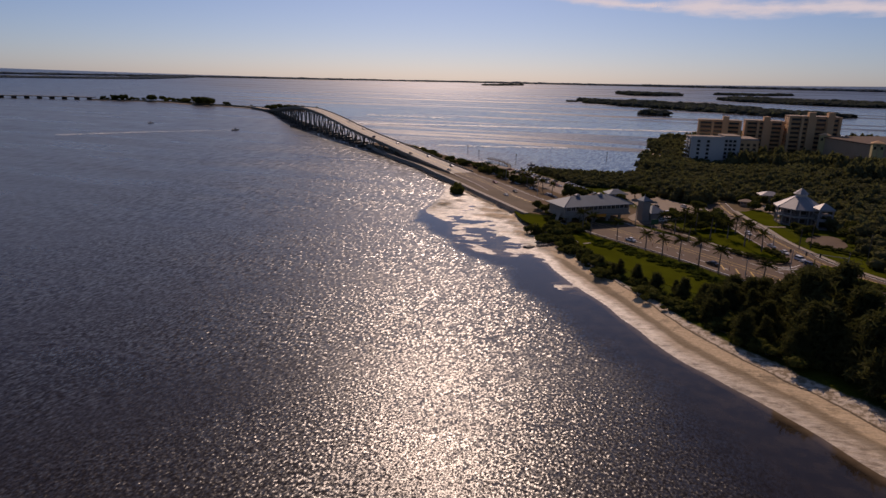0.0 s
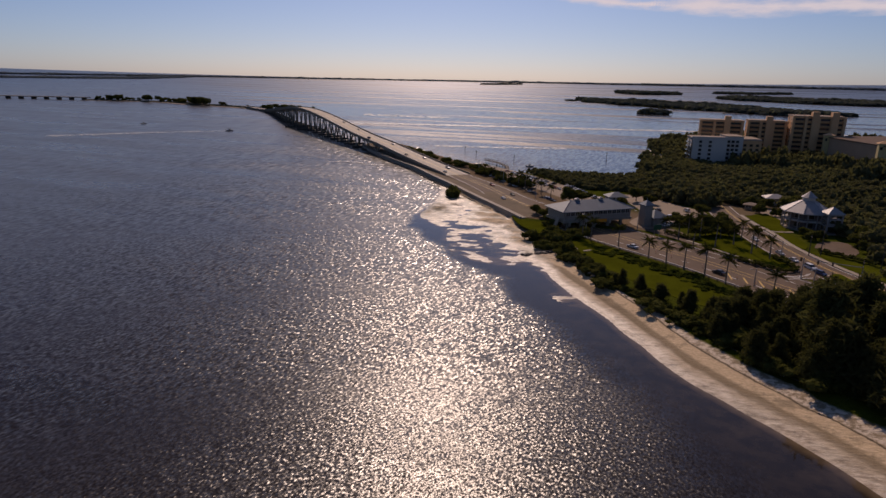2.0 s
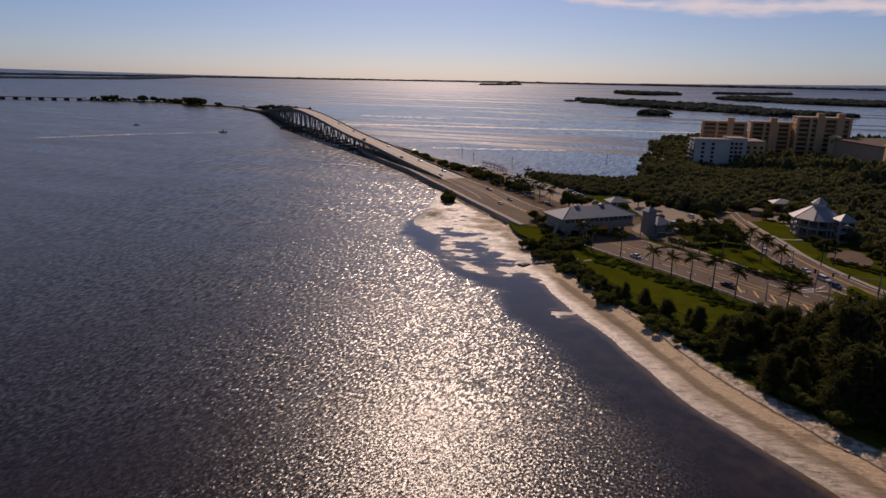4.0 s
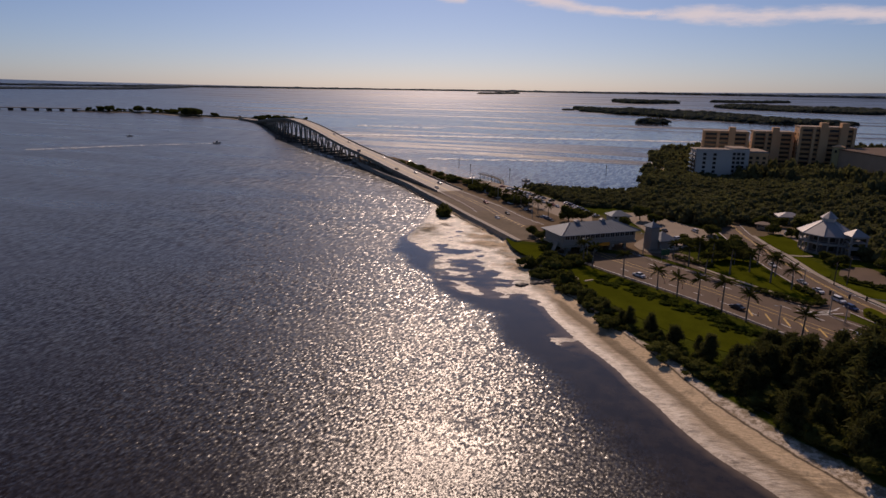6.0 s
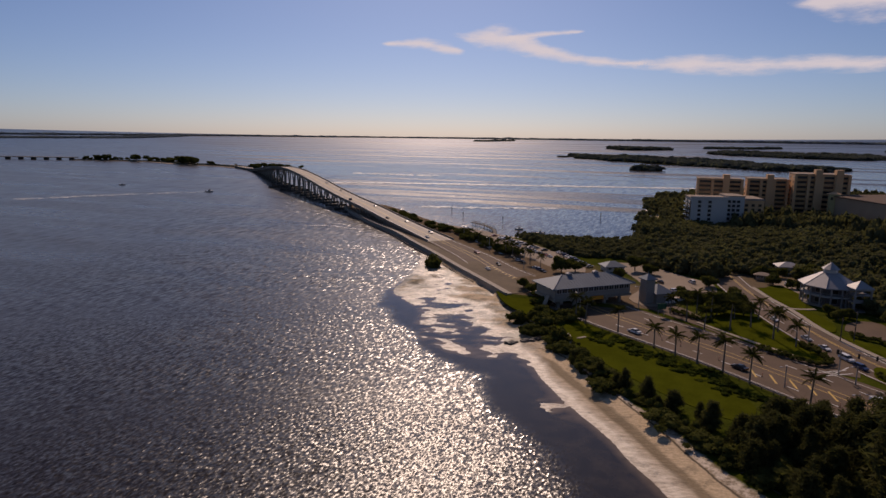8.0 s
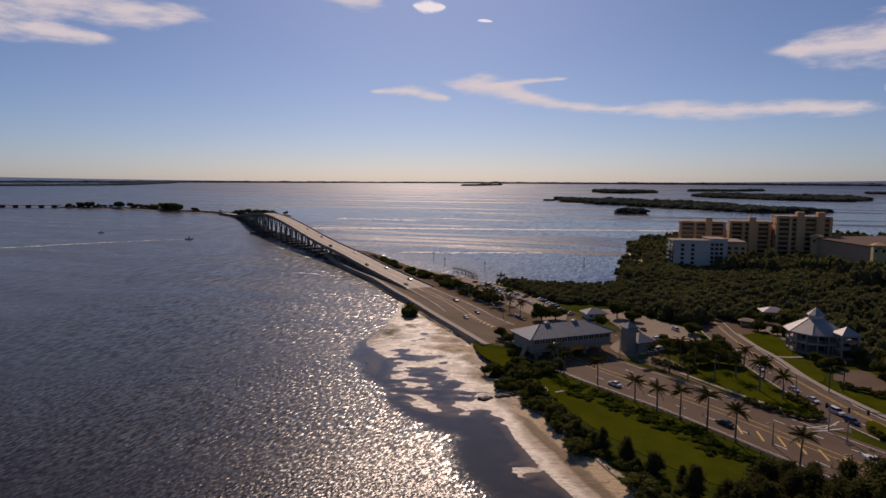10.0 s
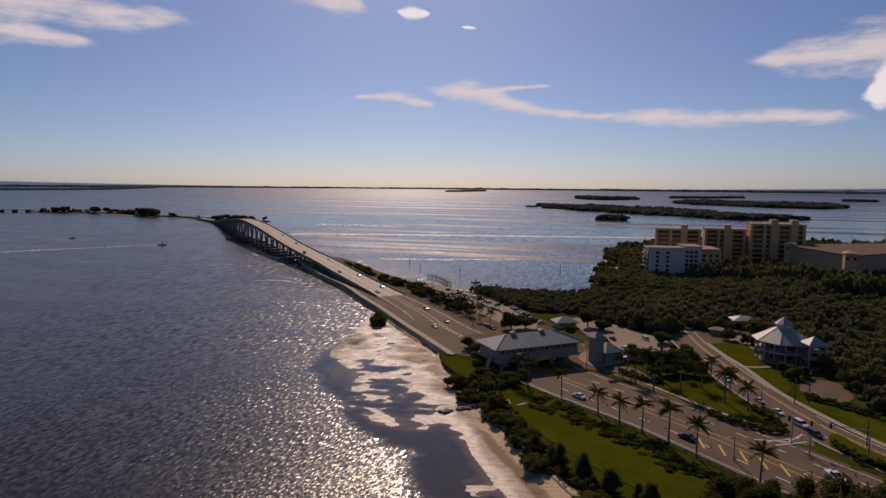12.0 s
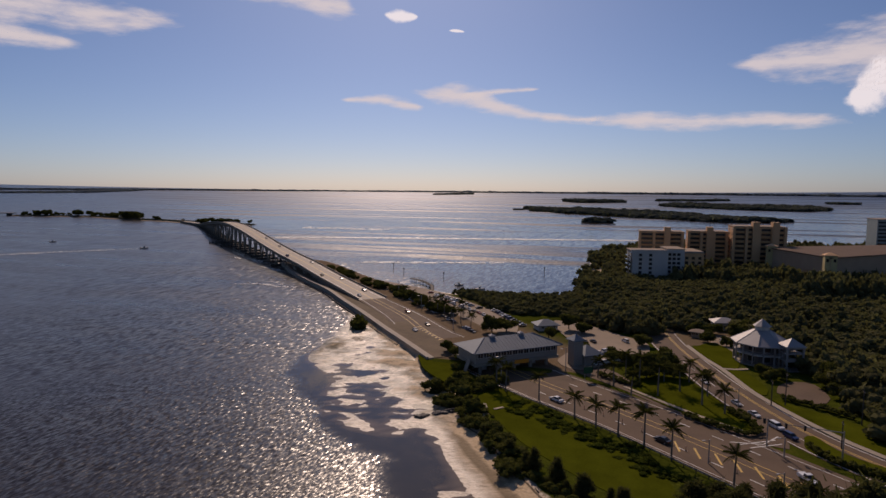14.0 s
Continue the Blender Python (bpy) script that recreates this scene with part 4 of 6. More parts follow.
white = thing("white_apartment_block", "white seven-storey apartment block among the trees", "building", pose(8.0, 456, 0, rz=12))
part("wall", Mesh().box(0, 0, 1.5, 22, 18, 18.8), M_WHITE_WALL, white)
part("roof", Mesh().box(0, 0, 20.3, 23.5, 18.5, 0.4), M_TILE_ROOF, white)
part("parapet", Mesh().box(0, -9.1, 20.3, 23.6, 0.4, 1.0), M_WHITE_WALL, white)
wing = part("wing", Mesh().box(16.5, 4, 1.5, 11, 18, 20.0), M_WHITE_WALL, white)
part("roof", Mesh().box(16.5, 4, 21.5, 11.5, 18.5, 0.4), M_TILE_ROOF, wing)
win_a = Mesh().box(0, 0, 0, 1.9, 0.16, 1.5).box(0, -0.04, -0.12, 2.3, 0.3, 0.12).data("window", M_WINDOW)
bal_a = Mesh().box(0, 0, 0, 0.16, 5.0, 1.9).box(-0.6, 0, -0.35, 1.3, 5.4, 0.25).data("loggia", M_WINDOW)
for f in range(6):
    z = 3.2 + 2.75 * f
    for xx in (-6.0, 0.2):
        w = part("window", win_a, None, white)
        w.matrix_basis = pose(xx, -9.05, z + 0.3)
    for yy in (-5.0, 3.0):
        w = part("loggia", bal_a, None, white)
        w.matrix_basis = pose(-11.55, yy, z)
    for xx in (12.8, 15.6, 18.4):
        w = part("window", win_a, None, white)
        w.matrix_basis = pose(xx, -5.05, z + 0.6)
lower = thing("ochre_apartment_block", "low ochre apartment block with flat tan roof", "building", pose(33.5, 472, 0, rz=12))
part("wall", Mesh().box(0, 0, 1.5, 13, 24, 17.5), M_ORANGE, lower)
part("roof", Mesh().box(0, 0, 19.0, 14, 25, 1.0, 0, 0.9), M_TILE_ROOF, lower)
for f in range(5):
    for xx in (-4, 0, 4):
        w = part("window", win_a, None, lower)
        w.matrix_basis = pose(xx, -12.05, 3.5 + 2.9 * f)

garage = thing("long_low_building", "long beige building with flat brown roof", "building", pose(0, 0, 0))
part("wall", Mesh().prism([(105, 431), (200, 521), (178, 548), (100, 500), (83, 489)], 1.5, 21.6), M_BEIGE, garage)
part("roof", Mesh().prism([(105, 429.8), (201, 521), (178.5, 549), (100, 501), (82, 489)], 21.6, 22.2), surface("dark_brown_roofing", (0.15, 0.105, 0.075), 0.9, 0.15, 0.2, 2.0, spec=0.1), garage)
for gx0, gy0 in ((85, 486), (105.5, 434), (152, 474)):
    turret = part("turret", Mesh().box(gx0, gy0, 1.5, 6, 5.5, 21.8), M_CREAM, garage, "cream corner turret")
    part("roof", Mesh().add([(v[0] + gx0, v[1] + gy0, v[2]) for v in hip_roof(6, 5.5, 23.3, 24.8, 0.6).v], hip_roof(6, 5.5, 23.3, 24.8, 0.6).f), M_ORANGE, turret)
    for dx in (-1.8, 1.8):
        part("window", Mesh().box(gx0 + dx, gy0 - 2.8, 19.5, 1.3, 0.2, 1.8), M_WINDOW, turret)
glass_tower = thing("grey_tower", "plain grey-green tower with flat roof", "building", pose(205, 648, 0, rz=5))
part("wall", Mesh().box(0, 0, 1.5, 34, 20, 34.5), surface("grey_green_panels", (0.24, 0.28, 0.27), 0.5, 0.08, 0.3, 2.0), glass_tower)
part("roof", Mesh().box(0, 0, 36.0, 34.6, 20.6, 0.5), M_TILE_ROOF, glass_tower)
for f in range(11):
    part("window_band", Mesh().box(0, -10.04, 3.0 + 3.0 * f, 32, 0.2, 1.4), M_WINDOW, glass_tower)

# ---- plants ----
def leaf_cards(rng, centres, size, up=0.4, ratio=0.6):
    """One small quad per centre, turned at random."""
    n = len(centres)
    a = rng.normal(size=(n, 3))
    a /= np.linalg.norm(a, axis=1)[:, None]
    b = rng.normal(size=(n, 3)) * (1, 1, 1 - up)
    b -= a * (a * b).sum(1)[:, None]
    b /= np.linalg.norm(b, axis=1)[:, None]
    s = size * rng.uniform(0.6, 1.4, (n, 1))
    a, b = a * s * 0.5, b * s * 0.5 * ratio
    v = np.stack([centres - a - b, centres + a - b, centres + a + b, centres - a + b], 1).reshape(-1, 3)
    return v, np.arange(4 * n).reshape(-1, 4)


def cube_ball(k=3):
    """A ball of quads, from a cube's faces."""
    t = np.linspace(-1, 1, k + 1)
    vs, qs = [], []
    for ax in range(3):
        for s in (-1, 1):
            o = len(vs)
            for u in t:
                for w in t:
                    p = np.zeros(3)
                    p[ax], p[(ax + 1) % 3], p[(ax + 2) % 3] = s, u * s, w
                    vs.append(p / np.linalg.norm(p))
            for i in range(k):
                for j in range(k):
                    q = o + i * (k + 1) + j
                    qs.append((q, q + k + 1, q + k + 2, q + 1))
    vs, first = np.unique(np.round(vs, 6), axis=0, return_inverse=True)
    return vs, first.ravel()[np.array(qs)]


BALL_V, BALL_Q = cube_ball(3)


def crown_arrays(seed, lumps, leaves, leaf, spread=0.55, squash=0.75):
    """A crown of unit radius: several lumps with dark cores, and loose leaf clumps on and past them."""
    rng = np.random.RandomState(seed)
    V, Q, n = [], [], 0
    cs = rng.normal(size=(lumps, 3)) * (spread, spread, spread * 0.45)
    cs[0] = 0
    rs = rng.uniform(0.36, 0.60, lumps)
    rs[0] = 0.62
    for c, r in zip(cs, rs):
        v = BALL_V * r * (0.78 + 0.22 * rng.rand(len(BALL_V), 1)) * (1, 1, squash) + c
        V.append(v)
        Q.append(BALL_Q + n)
        n += len(v)
    pick = rng.randint(0, lumps, leaves)
    d = rng.normal(size=(leaves, 3))
    d[:, 2] = d[:, 2] * 0.8 + 0.25
    d /= np.linalg.norm(d, axis=1)[:, None]
    pts = cs[pick] + d * (rs[pick] * rng.uniform(0.75, 1.18, leaves))[:, None] * (1, 1, squash)
    v, q = leaf_cards(rng, pts, leaf)
    V.append(v)
    Q.append(q + n)
    return np.vstack(V), np.vstack(Q)


def scatter_mesh(name, templates, places, mat, rng):
    """One mesh of many crowns: places are rows of x, y, z, width, height."""
    V, Q, n = [], [], 0
    pick = rng.randint(0, len(templates), len(places))
    for k, (tv, tq) in enumerate(templates):
        rows = places[pick == k]
        if not len(rows):
            continue
        a = rng.uniform(0, 6.28, len(rows))
        c, s = np.cos(a)[:, None], np.sin(a)[:, None]
        x = (tv[:, 0] * c - tv[:, 1] * s) * rows[:, 3:4] + rows[:, 0:1]
        y = (tv[:, 0] * s + tv[:, 1] * c) * rows[:, 3:4] + rows[:, 1:2]
        z = tv[:, 2] * rows[:, 4:5] + rows[:, 2:3]
        V.append(np.stack([x, y, z], -1).reshape(-1, 3))
        Q.append((tq[None] + (np.arange(len(rows)) * len(tv))[:, None, None] + n).reshape(-1, 4))
        n += len(rows) * len(tv)
    return quad_mesh(name, np.vstack(V), np.vstack(Q), mat)


RNG = np.random.RandomState(11)
WOOD = np.array([(-100, 368), (-75, 361), (-50, 361), (-30, 379), (-30, 440), (-33, 540), (-29, 610), (1, 688), (70, 737), (160, 742), (300, 728), (420, 740), (420, 90), (120, 110),
                 (88, 160), (64, 186), (59, 206), (60, 230), (58, 250), (56, 276), (50, 282), (40, 303), (24, 300), (14, 302), (6, 284), (-4, 292.5), (-18, 306), (-34, 314), (-52, 312), (-74, 336)], float)
KEEP_OUT = [(16, 508, 22, 12), (47, 516, 18, 12), (79, 510, 22, 13), (12, 458, 20, 13), (33.5, 472, 9, 14), (44, 263, 12, 12), (52, 255, 5, 5), (38, 311, 7, 6), (205, 648, 20, 13)]
GARAGE = np.array([(105, 427), (205, 521), (178, 552), (98, 504), (79, 489)], float)


def wood_places(n, lo, hi, w, h, x_range, y_range, z=1.0):
    x, y = RNG.uniform(*x_range, n), RNG.uniform(*y_range, n)
    ok = inside(x, y, WOOD) & ~inside(x, y, GARAGE)
    for cx, cy, rx, ry in KEEP_OUT:
        ok &= (np.abs(x - cx) > rx) | (np.abs(y - cy) > ry)
    # A sandy clearing at the cove.
    ok &= np.hypot((x + 22) / 7, (y - 470) / 34) > 1
    x, y = x[ok], y[ok]
    k = np.clip(0.5 + 0.5 * wobble(x, y, 0.05, 21), 0, 1)
    hh = lo + (hi - lo) * k
    hh *= RNG.uniform(0.9, 1.13, len(x))
    return np.stack([x, y, z + hh * 0.55, w * RNG.uniform(0.75, 1.35, len(x)), hh * 0.75], 1)


fine_crowns = [crown_arrays(s, 6, 150, 0.26) for s in (1, 2, 3, 4)]
rough_crowns = [crown_arrays(s, 4, 60, 0.36) for s in (5, 6, 7)]
near_rows = np.vstack([wood_places(2800, 4.5, 7.5, 4.1, 1, (-20, 190), (100, 400)), wood_places(500, 3.0, 4.5, 2.8, 1, (-100, -20), (300, 350)), wood_places(900, 2.2, 3.4, 2.2, 1, (-100, -20), (335, 420))])
near_wood = new("mangrove_wood", scatter_mesh("mangrove_wood", fine_crowns, near_rows, M_MANGROVE, RNG))
tagged(near_wood, "dense dark green mangrove woodland behind the shore", "woodland", kind="stuff")
far_rows = np.vstack([wood_places(700, 3.5, 6.5, 3.4, 1, (-40, 60), (395, 450)), wood_places(900, 4.5, 8.0, 3.8, 1, (60, 230), (395, 460)), wood_places(110, 8.5, 13.5, 3.6, 1, (24, 95), (432, 480)), wood_places(150, 9.5, 12.5, 4.2, 1, (88, 150), (395, 445)), wood_places(120, 10.0, 13.0, 4.4, 1, (130, 230), (430, 500)), wood_places(2000, 5.0, 8.5, 4.0, 1, (-40, 230), (455, 745)), wood_places(1500, 6, 10, 4.6, 1, (185, 420), (90, 745))])
far_wood = new("mangrove_wood", scatter_mesh("mangrove_wood", rough_crowns, far_rows, M_MANGROVE, RNG))
tagged(far_wood, "dense dark woodland round the apartment towers", "woodland", kind="stuff")


def broad_tree(seed, h, r):
    """A trunk with limbs and a crown of leaf clumps; made once at the origin."""
    rng = np.random.RandomState(seed)
    t = thing("tree", "dark green broadleaf tree with a dense rounded crown", "tree")
    tr = Mesh().tube((0, 0, -0.3), (0.1, 0, h * 0.45), 0.32, 0.2, 8)
    for k in range(5):
        a = 6.28 * k / 5 + rng.uniform(-0.4, 0.4)
        tr.tube((0.1, 0, h * rng.uniform(0.3, 0.45)), (r * 0.55 * math.cos(a), r * 0.55 * math.sin(a), h * rng.uniform(0.6, 0.8)), 0.15, 0.05, 6)
    part("trunk", tr, M_TRUNK, t)
    v, q = crown_arrays(seed, 11, 1500, 0.15, 0.45)
    v = v * (r, r, h * 0.52) + (0, 0, h * 0.55)
    part("crown", quad_mesh("crown", v, q, M_SHRUB), None, t)
    return t


def shrub(seed, r, h, leaves=None):
    t = thing("shrub", "dark leafy shrub at the edge of the grass", "shrub")
    v, q = crown_arrays(seed, 7, 620, 0.17, 0.5)
    part("foliage", quad_mesh("foliage", v * (r, r, h * 0.62) + (0, 0, h * 0.42), q, leaves or M_SHRUB), None, t)
    st = Mesh()
    for k in range(4):
        st.tube((0, 0, -0.3), (0.4 * r * math.cos(k * 1.6), 0.4 * r * math.sin(k * 1.6), h * 0.5), 0.07, 0.04, 5)
    part("stem", st, M_TRUNK, t)
    return t


def needle_tree(seed, h, r):
    """A tall feathery sheoak pine: a trunk, rising limbs and hanging needle sprays."""
    rng = np.random.RandomState(seed)
    t = thing("pine_tree", "tall dark feathery pine tree behind the beach", "tree")
    tr = Mesh().tube((0, 0, -0.4), (0.15, 0.1, h * 0.55), 0.26, 0.15, 8).tube((0.15, 0.1, h * 0.55), (0.1, 0.2, h * 0.98), 0.15, 0.02, 6)
    pts = []
    for k in range(72):
        f = rng.uniform(0.05, 0.97)
        a = rng.uniform(0, 6.28)
        reach = r * (1.05 - f) ** 0.6 * rng.uniform(0.55, 1.15)
        p = Vector((0.1, 0.1, h * f))
        q = p + Vector((reach * math.cos(a), reach * math.sin(a), h * 0.10 * rng.uniform(0.3, 1.4)))
        tr.tube(p, q, 0.06, 0.015, 4, False)
        for j in range(64):
            u = rng.uniform(0.2, 1.08)
            pts.append(np.array(p.lerp(q, u)) + rng.normal(size=3) * (0.32, 0.32, 0.28) * (r / 3))
    part("trunk", tr, M_TRUNK, t)
    pts = np.array(pts)
    n = len(pts)
    ax = rng.normal(size=(n, 3)) * (0.55, 0.55, 0.45) + (0, 0, -0.25)
    ax /= np.linalg.norm(ax, axis=1)[:, None]
    b = np.cross(ax, rng.normal(size=(n, 3)))
    b /= np.linalg.norm(b, axis=1)[:, None]
    L, W = rng.uniform(0.5, 1.0, (n, 1)) * r / 3, rng.uniform(0.06, 0.13, (n, 1)) * r / 3
    v = np.stack([pts - b * W, pts + b * W, pts + ax * L + b * W * 0.3, pts + ax * L - b * W * 0.3], 1).reshape(-1, 3)
    part("crown", quad_mesh("crown", v, np.arange(4 * n).reshape(-1, 4), M_PINE), None, t)
    return t


def frond_mesh(seed, L=2.6):
    """One drooping palm frond with its leaflets, pointing along +x."""
    rng = np.random.RandomState(seed)
    me = Mesh()
    pts = [Vector((L * u, 0, 0.75 * u - 1.75 * u * u)) for u in np.linspace(0, 1, 9)]
    for a, b in zip(pts[:-1], pts[1:]):
        me.tube(a, b, 0.05, 0.035, 4, False)
    for u in np.linspace(0.14, 1.0, 15):
        p = Vector((L * u, 0, 0.75 * u - 1.75 * u * u))
        ln = 0.85 * math.sin(math.pi * (0.15 + 0.8 * u)) + 0.15
        for s in (-1, 1):
            tip = p + Vector((ln * 0.45, s * ln * 0.75, -ln * rng.uniform(0.35, 0.65)))
            w = Vector((0.085, 0, 0.02))
            me.add([p - w, p + w, tip], [(0, 1, 2)])
    return me.data("frond", M_PALM)


FRONDS = [frond_mesh(s, L) for s, L in ((1, 2.7), (2, 2.4), (3, 2.9))]


def palm(seed, h):
    rng = np.random.RandomState(seed)
    t = thing("palm_tree", "slender palm tree with drooping dark fronds", "palm tree")
    tr = Mesh()
    lean = rng.uniform(-0.05, 0.05, 2)
    pts = [Vector((lean[0] * h * u * u, lean[1] * h * u * u, -0.3 + (h + 0.3) * u)) for u in np.linspace(0, 1, 8)]
    for i, (a, b) in enumerate(zip(pts[:-1], pts[1:])):
        tr.tube(a, b, 0.24 - 0.014 * i, 0.225 - 0.014 * i, 8, i in (0, 6))
    part("trunk", tr, M_PALM_TRUNK, t)
    top = pts[-1]
    for k in range(19):
        f = part("frond", FRONDS[k % 3], None, t)
        tilt = -38 + 58 * rng.rand() if k > 5 else -60 + 18 * rng.rand()
        f.matrix_basis = pose(*top, 0, tilt, 360 * k / 19 * 2.4 + rng.uniform(-12, 12))
    return t


def ground_at(x, y):
    return float(ground_height(np.array([x]), np.array([y]))[0])


def spread(templates, spots, group="", lo=0.85, hi=1.2, z=None, labels=None):
    """Puts copies of things at the spots (x, y and, if given, a size)."""
    used = set()
    for i, sp in enumerate(spots):
        k = i % len(templates) if i < len(templates) else int(RNG.randint(len(templates)))
        size = sp[2] if len(sp) > 2 else RNG.uniform(lo, hi)
        zz = z if z is not None else ground_at(sp[0], sp[1]) - 0.05
        m = pose(sp[0], sp[1], zz, rz=RNG.uniform(0, 360)) @ Matrix.Diagonal((size, size, size * RNG.uniform(0.92, 1.08), 1))
        if k not in used:
            used.add(k)
            templates[k].matrix_basis = m
            ob = templates[k]
        else:
            src = templates[k]
            keep = src.matrix_basis.copy()
            src.matrix_basis = Matrix.Identity(4)
            ob = copy_thing(src, m)
            src.matrix_basis = keep
        if group:
            tagged(ob, group=group)


# Palms along the road, on the road island and in the car parks.
road_palms = [(-29.5, 203.5), (-19.5, 199.5), (-9, 189.5), (-3.5, 185), (1.8, 181), (7.5, 176), (13, 171.8), (24, 163)]
spread([palm(s, h) for s, h in ((31, 6.6), (32, 7.2), (33, 6.0))], road_palms, "palms along the causeway road", 0.95, 1.12, 2.0)
inner_palms = [(4, 212), (11, 214), (22, 210), (24, 218), (-1, 219), (17, 220), (6, 224), (13, 228), (27, 205), (-6, 226), (20, 230), (-33, 207), (2, 230)]
spread([palm(s, h) for s, h in ((34, 5.8), (35, 7.0))], inner_palms, "palms round the car park", 0.85, 1.15, 2.0)
lot_palms = [(-96, 315), (-88, 306), (-82, 300), (-77, 294), (-72, 289), (-66, 283), (-60, 277), (-104, 325), (-112, 336), (-84, 312), (-70, 300)]
spread([palm(s, h) for s, h in ((36, 4.8), (37, 5.6))], lot_palms, "palms in the causeway car park", 0.85, 1.1, 2.0)

# Broadleaf trees.
trees = [(-57.5, 238, 0.62), (-53, 233, 0.6),
         (10, 236, 0.9), (14, 243, 1.0), (4, 240, 0.85), (6.5, 271, 0.8), (8, 230, 0.8), (16, 233, 0.8), (-2, 246, 0.8),
         (-22, 289, 0.9), (-16, 284, 0.8), (-50, 272, 1.0), (-45, 276, 0.9), (-27, 268, 0.7), (-12, 250, 0.7), (43.5, 240, 0.62), (42, 246, 0.6), (47, 243, 0.55), (58, 238, 0.8), (60, 246, 0.9), (59, 229, 0.7), (38, 272, 0.7), (30, 285, 0.7), (26, 297, 0.8), (33, 300, 0.8), (42, 297, 0.9), (44, 304, 1.0), (36, 281, 0.55), (48, 282, 0.8)]
spread([broad_tree(s, h, r) for s, h, r in ((41, 7.5, 3.6), (42, 6.6, 3.8), (43, 8.2, 3.4))], trees, "trees round the toll hall and car park")
bushes = [shrub(s, r, h) for s, r, h in ((58, 3.3, 5.0), (59, 3.7, 4.4))]
for b in bushes:
    tagged(b, "tall dense dark bush beside the toll hall", "bush")
spread(bushes, [(-50, 202.5, 0.95), (-40.5, 198.5, 1.1), (-45, 209, 0.9), (-44, 193, 0.8), (-37, 206.5, 1.0), (-46, 221, 0.85), (-33, 212, 0.8), (-50.5, 229, 0.7)], "bushes beside the toll hall")
# The causeway's trees on its bay side, and the round tree at the sea wall.
cw = []
for s in np.arange(0.10, 0.99, 0.032):
    p, n, _ = along(ROUTE[split - 12 : split + 26], s * length_of(ROUTE[split - 12 : split + 26]))
    cw.append((p[0] + n.x * (p[2] + 7 + 9 * RNG.rand()), p[1] + n.y * (p[2] + 7 + 9 * RNG.rand()), RNG.uniform(0.55, 0.95)))
spread([broad_tree(s, h, r) for s, h, r in ((44, 7.0, 4.0), (45, 6.0, 4.2))], cw, "trees along the causeway's bay side", z=1.6)
big = shrub(46, 4.8, 10.5)
tagged(big, "large dense dark bush against the sea wall", "bush")
spread([big], [(-107, 270, 1.0)], z=-2.5)

# Shrubs between beach and grass.
edge = smooth_line([(-53, 203), (-50, 198), (-40, 186), (-34, 177), (-26, 165), (-17, 153), (-8, 143), (2, 134), (9, 123), (20, 113), (36, 105), (50, 95), (66, 82)], 2.0)
spots = []
for i, (x, y) in enumerate(edge[:, :2]):
    for k in range(2 if i % 3 else 1):
        spots.append((x + RNG.normal() * 1.6 + 2.3, y + RNG.normal() * 1.6 + 2.6, (0.35 + 1.1 * RNG.rand() ** 1.8) * (0.55 if y > 192 else 1.0)))
spread([shrub(s, r, h) for s, r, h in ((51, 1.9, 2.4), (52, 2.3, 2.2), (53, 1.6, 2.9))], spots, "shrubs above the beach")
verge = []
for s in np.arange(60, 212, 1.1):
    p, n, _ = along(LAND_ROAD, s)
    o = p[2] + 2.2 + 8.0 * RNG.rand() ** 1.2
    if p[0] < 75:
        verge.append((p[0] - n.x * o, p[1] - n.y * o, RNG.uniform(0.4, 0.85)))
spread([shrub(s, r, h, M_SCRUB) for s, r, h in ((54, 2.3, 1.3), (55, 1.9, 1.6))], verge, "low shrubs on the road verge")
# A clipped hedge round the tip of the road island, and one by the side road.
for pts in ([(17, 200), (24, 194.5), (30, 191.5), (33, 194), (32, 201), (28.5, 208)], [(42.5, 188), (46, 181), (56, 174), (70, 163)], [(-6, 229), (2, 222), (6, 221)], [(44, 222), (50, 218), (57, 212)]):
    hl = smooth_line(pts, 0.8)
    rows = np.stack([hl[:, 0] + RNG.normal(size=len(hl)) * 0.15, hl[:, 1] + RNG.normal(size=len(hl)) * 0.15, np.full(len(hl), 2.75), np.full(len(hl), 1.0), np.full(len(hl), 0.95)], 1)
    tagged(new("hedge", scatter_mesh("hedge", rough_crowns, rows, M_SHRUB, RNG)), "low clipped dark green hedge", "hedge", "hedges of the road island")
# Pines behind the near beach.
pines = [(-8.5, 153, 0.55), (-15.5, 159, 0.38), (2, 146, 0.4), (8, 138, 0.55), (13, 130, 0.62), (17, 137, 0.6), (12, 142, 0.5), (22, 128, 0.75), (21, 120, 0.62), (29, 124, 1.0), (33, 131, 0.95), (27, 134, 0.8), (31, 117, 0.8),
         (38, 121, 0.95), (42, 113, 0.85), (47, 124, 0.9), (36, 111, 0.7), (50, 107, 0.85), (56, 116, 0.9), (62, 103, 0.9), (40, 130, 0.85), (54, 128, 0.75), (70, 98, 0.9), (68, 112, 0.9), (46, 101, 0.7),
         (78, 92, 0.9), (58, 94, 0.8), (16, 124, 0.5), (26, 113, 0.6)]
POLY = np.array([(6, 134), (16, 119), (30, 107), (56, 88), (86, 68), (100, 88), (62, 118), (38, 132), (16, 142)], float)
px, py = RNG.uniform(5, 100, 260), RNG.uniform(70, 150, 260)
ok = inside(px, py, POLY)
pines += [(x, y, RNG.uniform(0.7, 1.0)) for x, y in zip(px[ok][:34], py[ok][:34])]
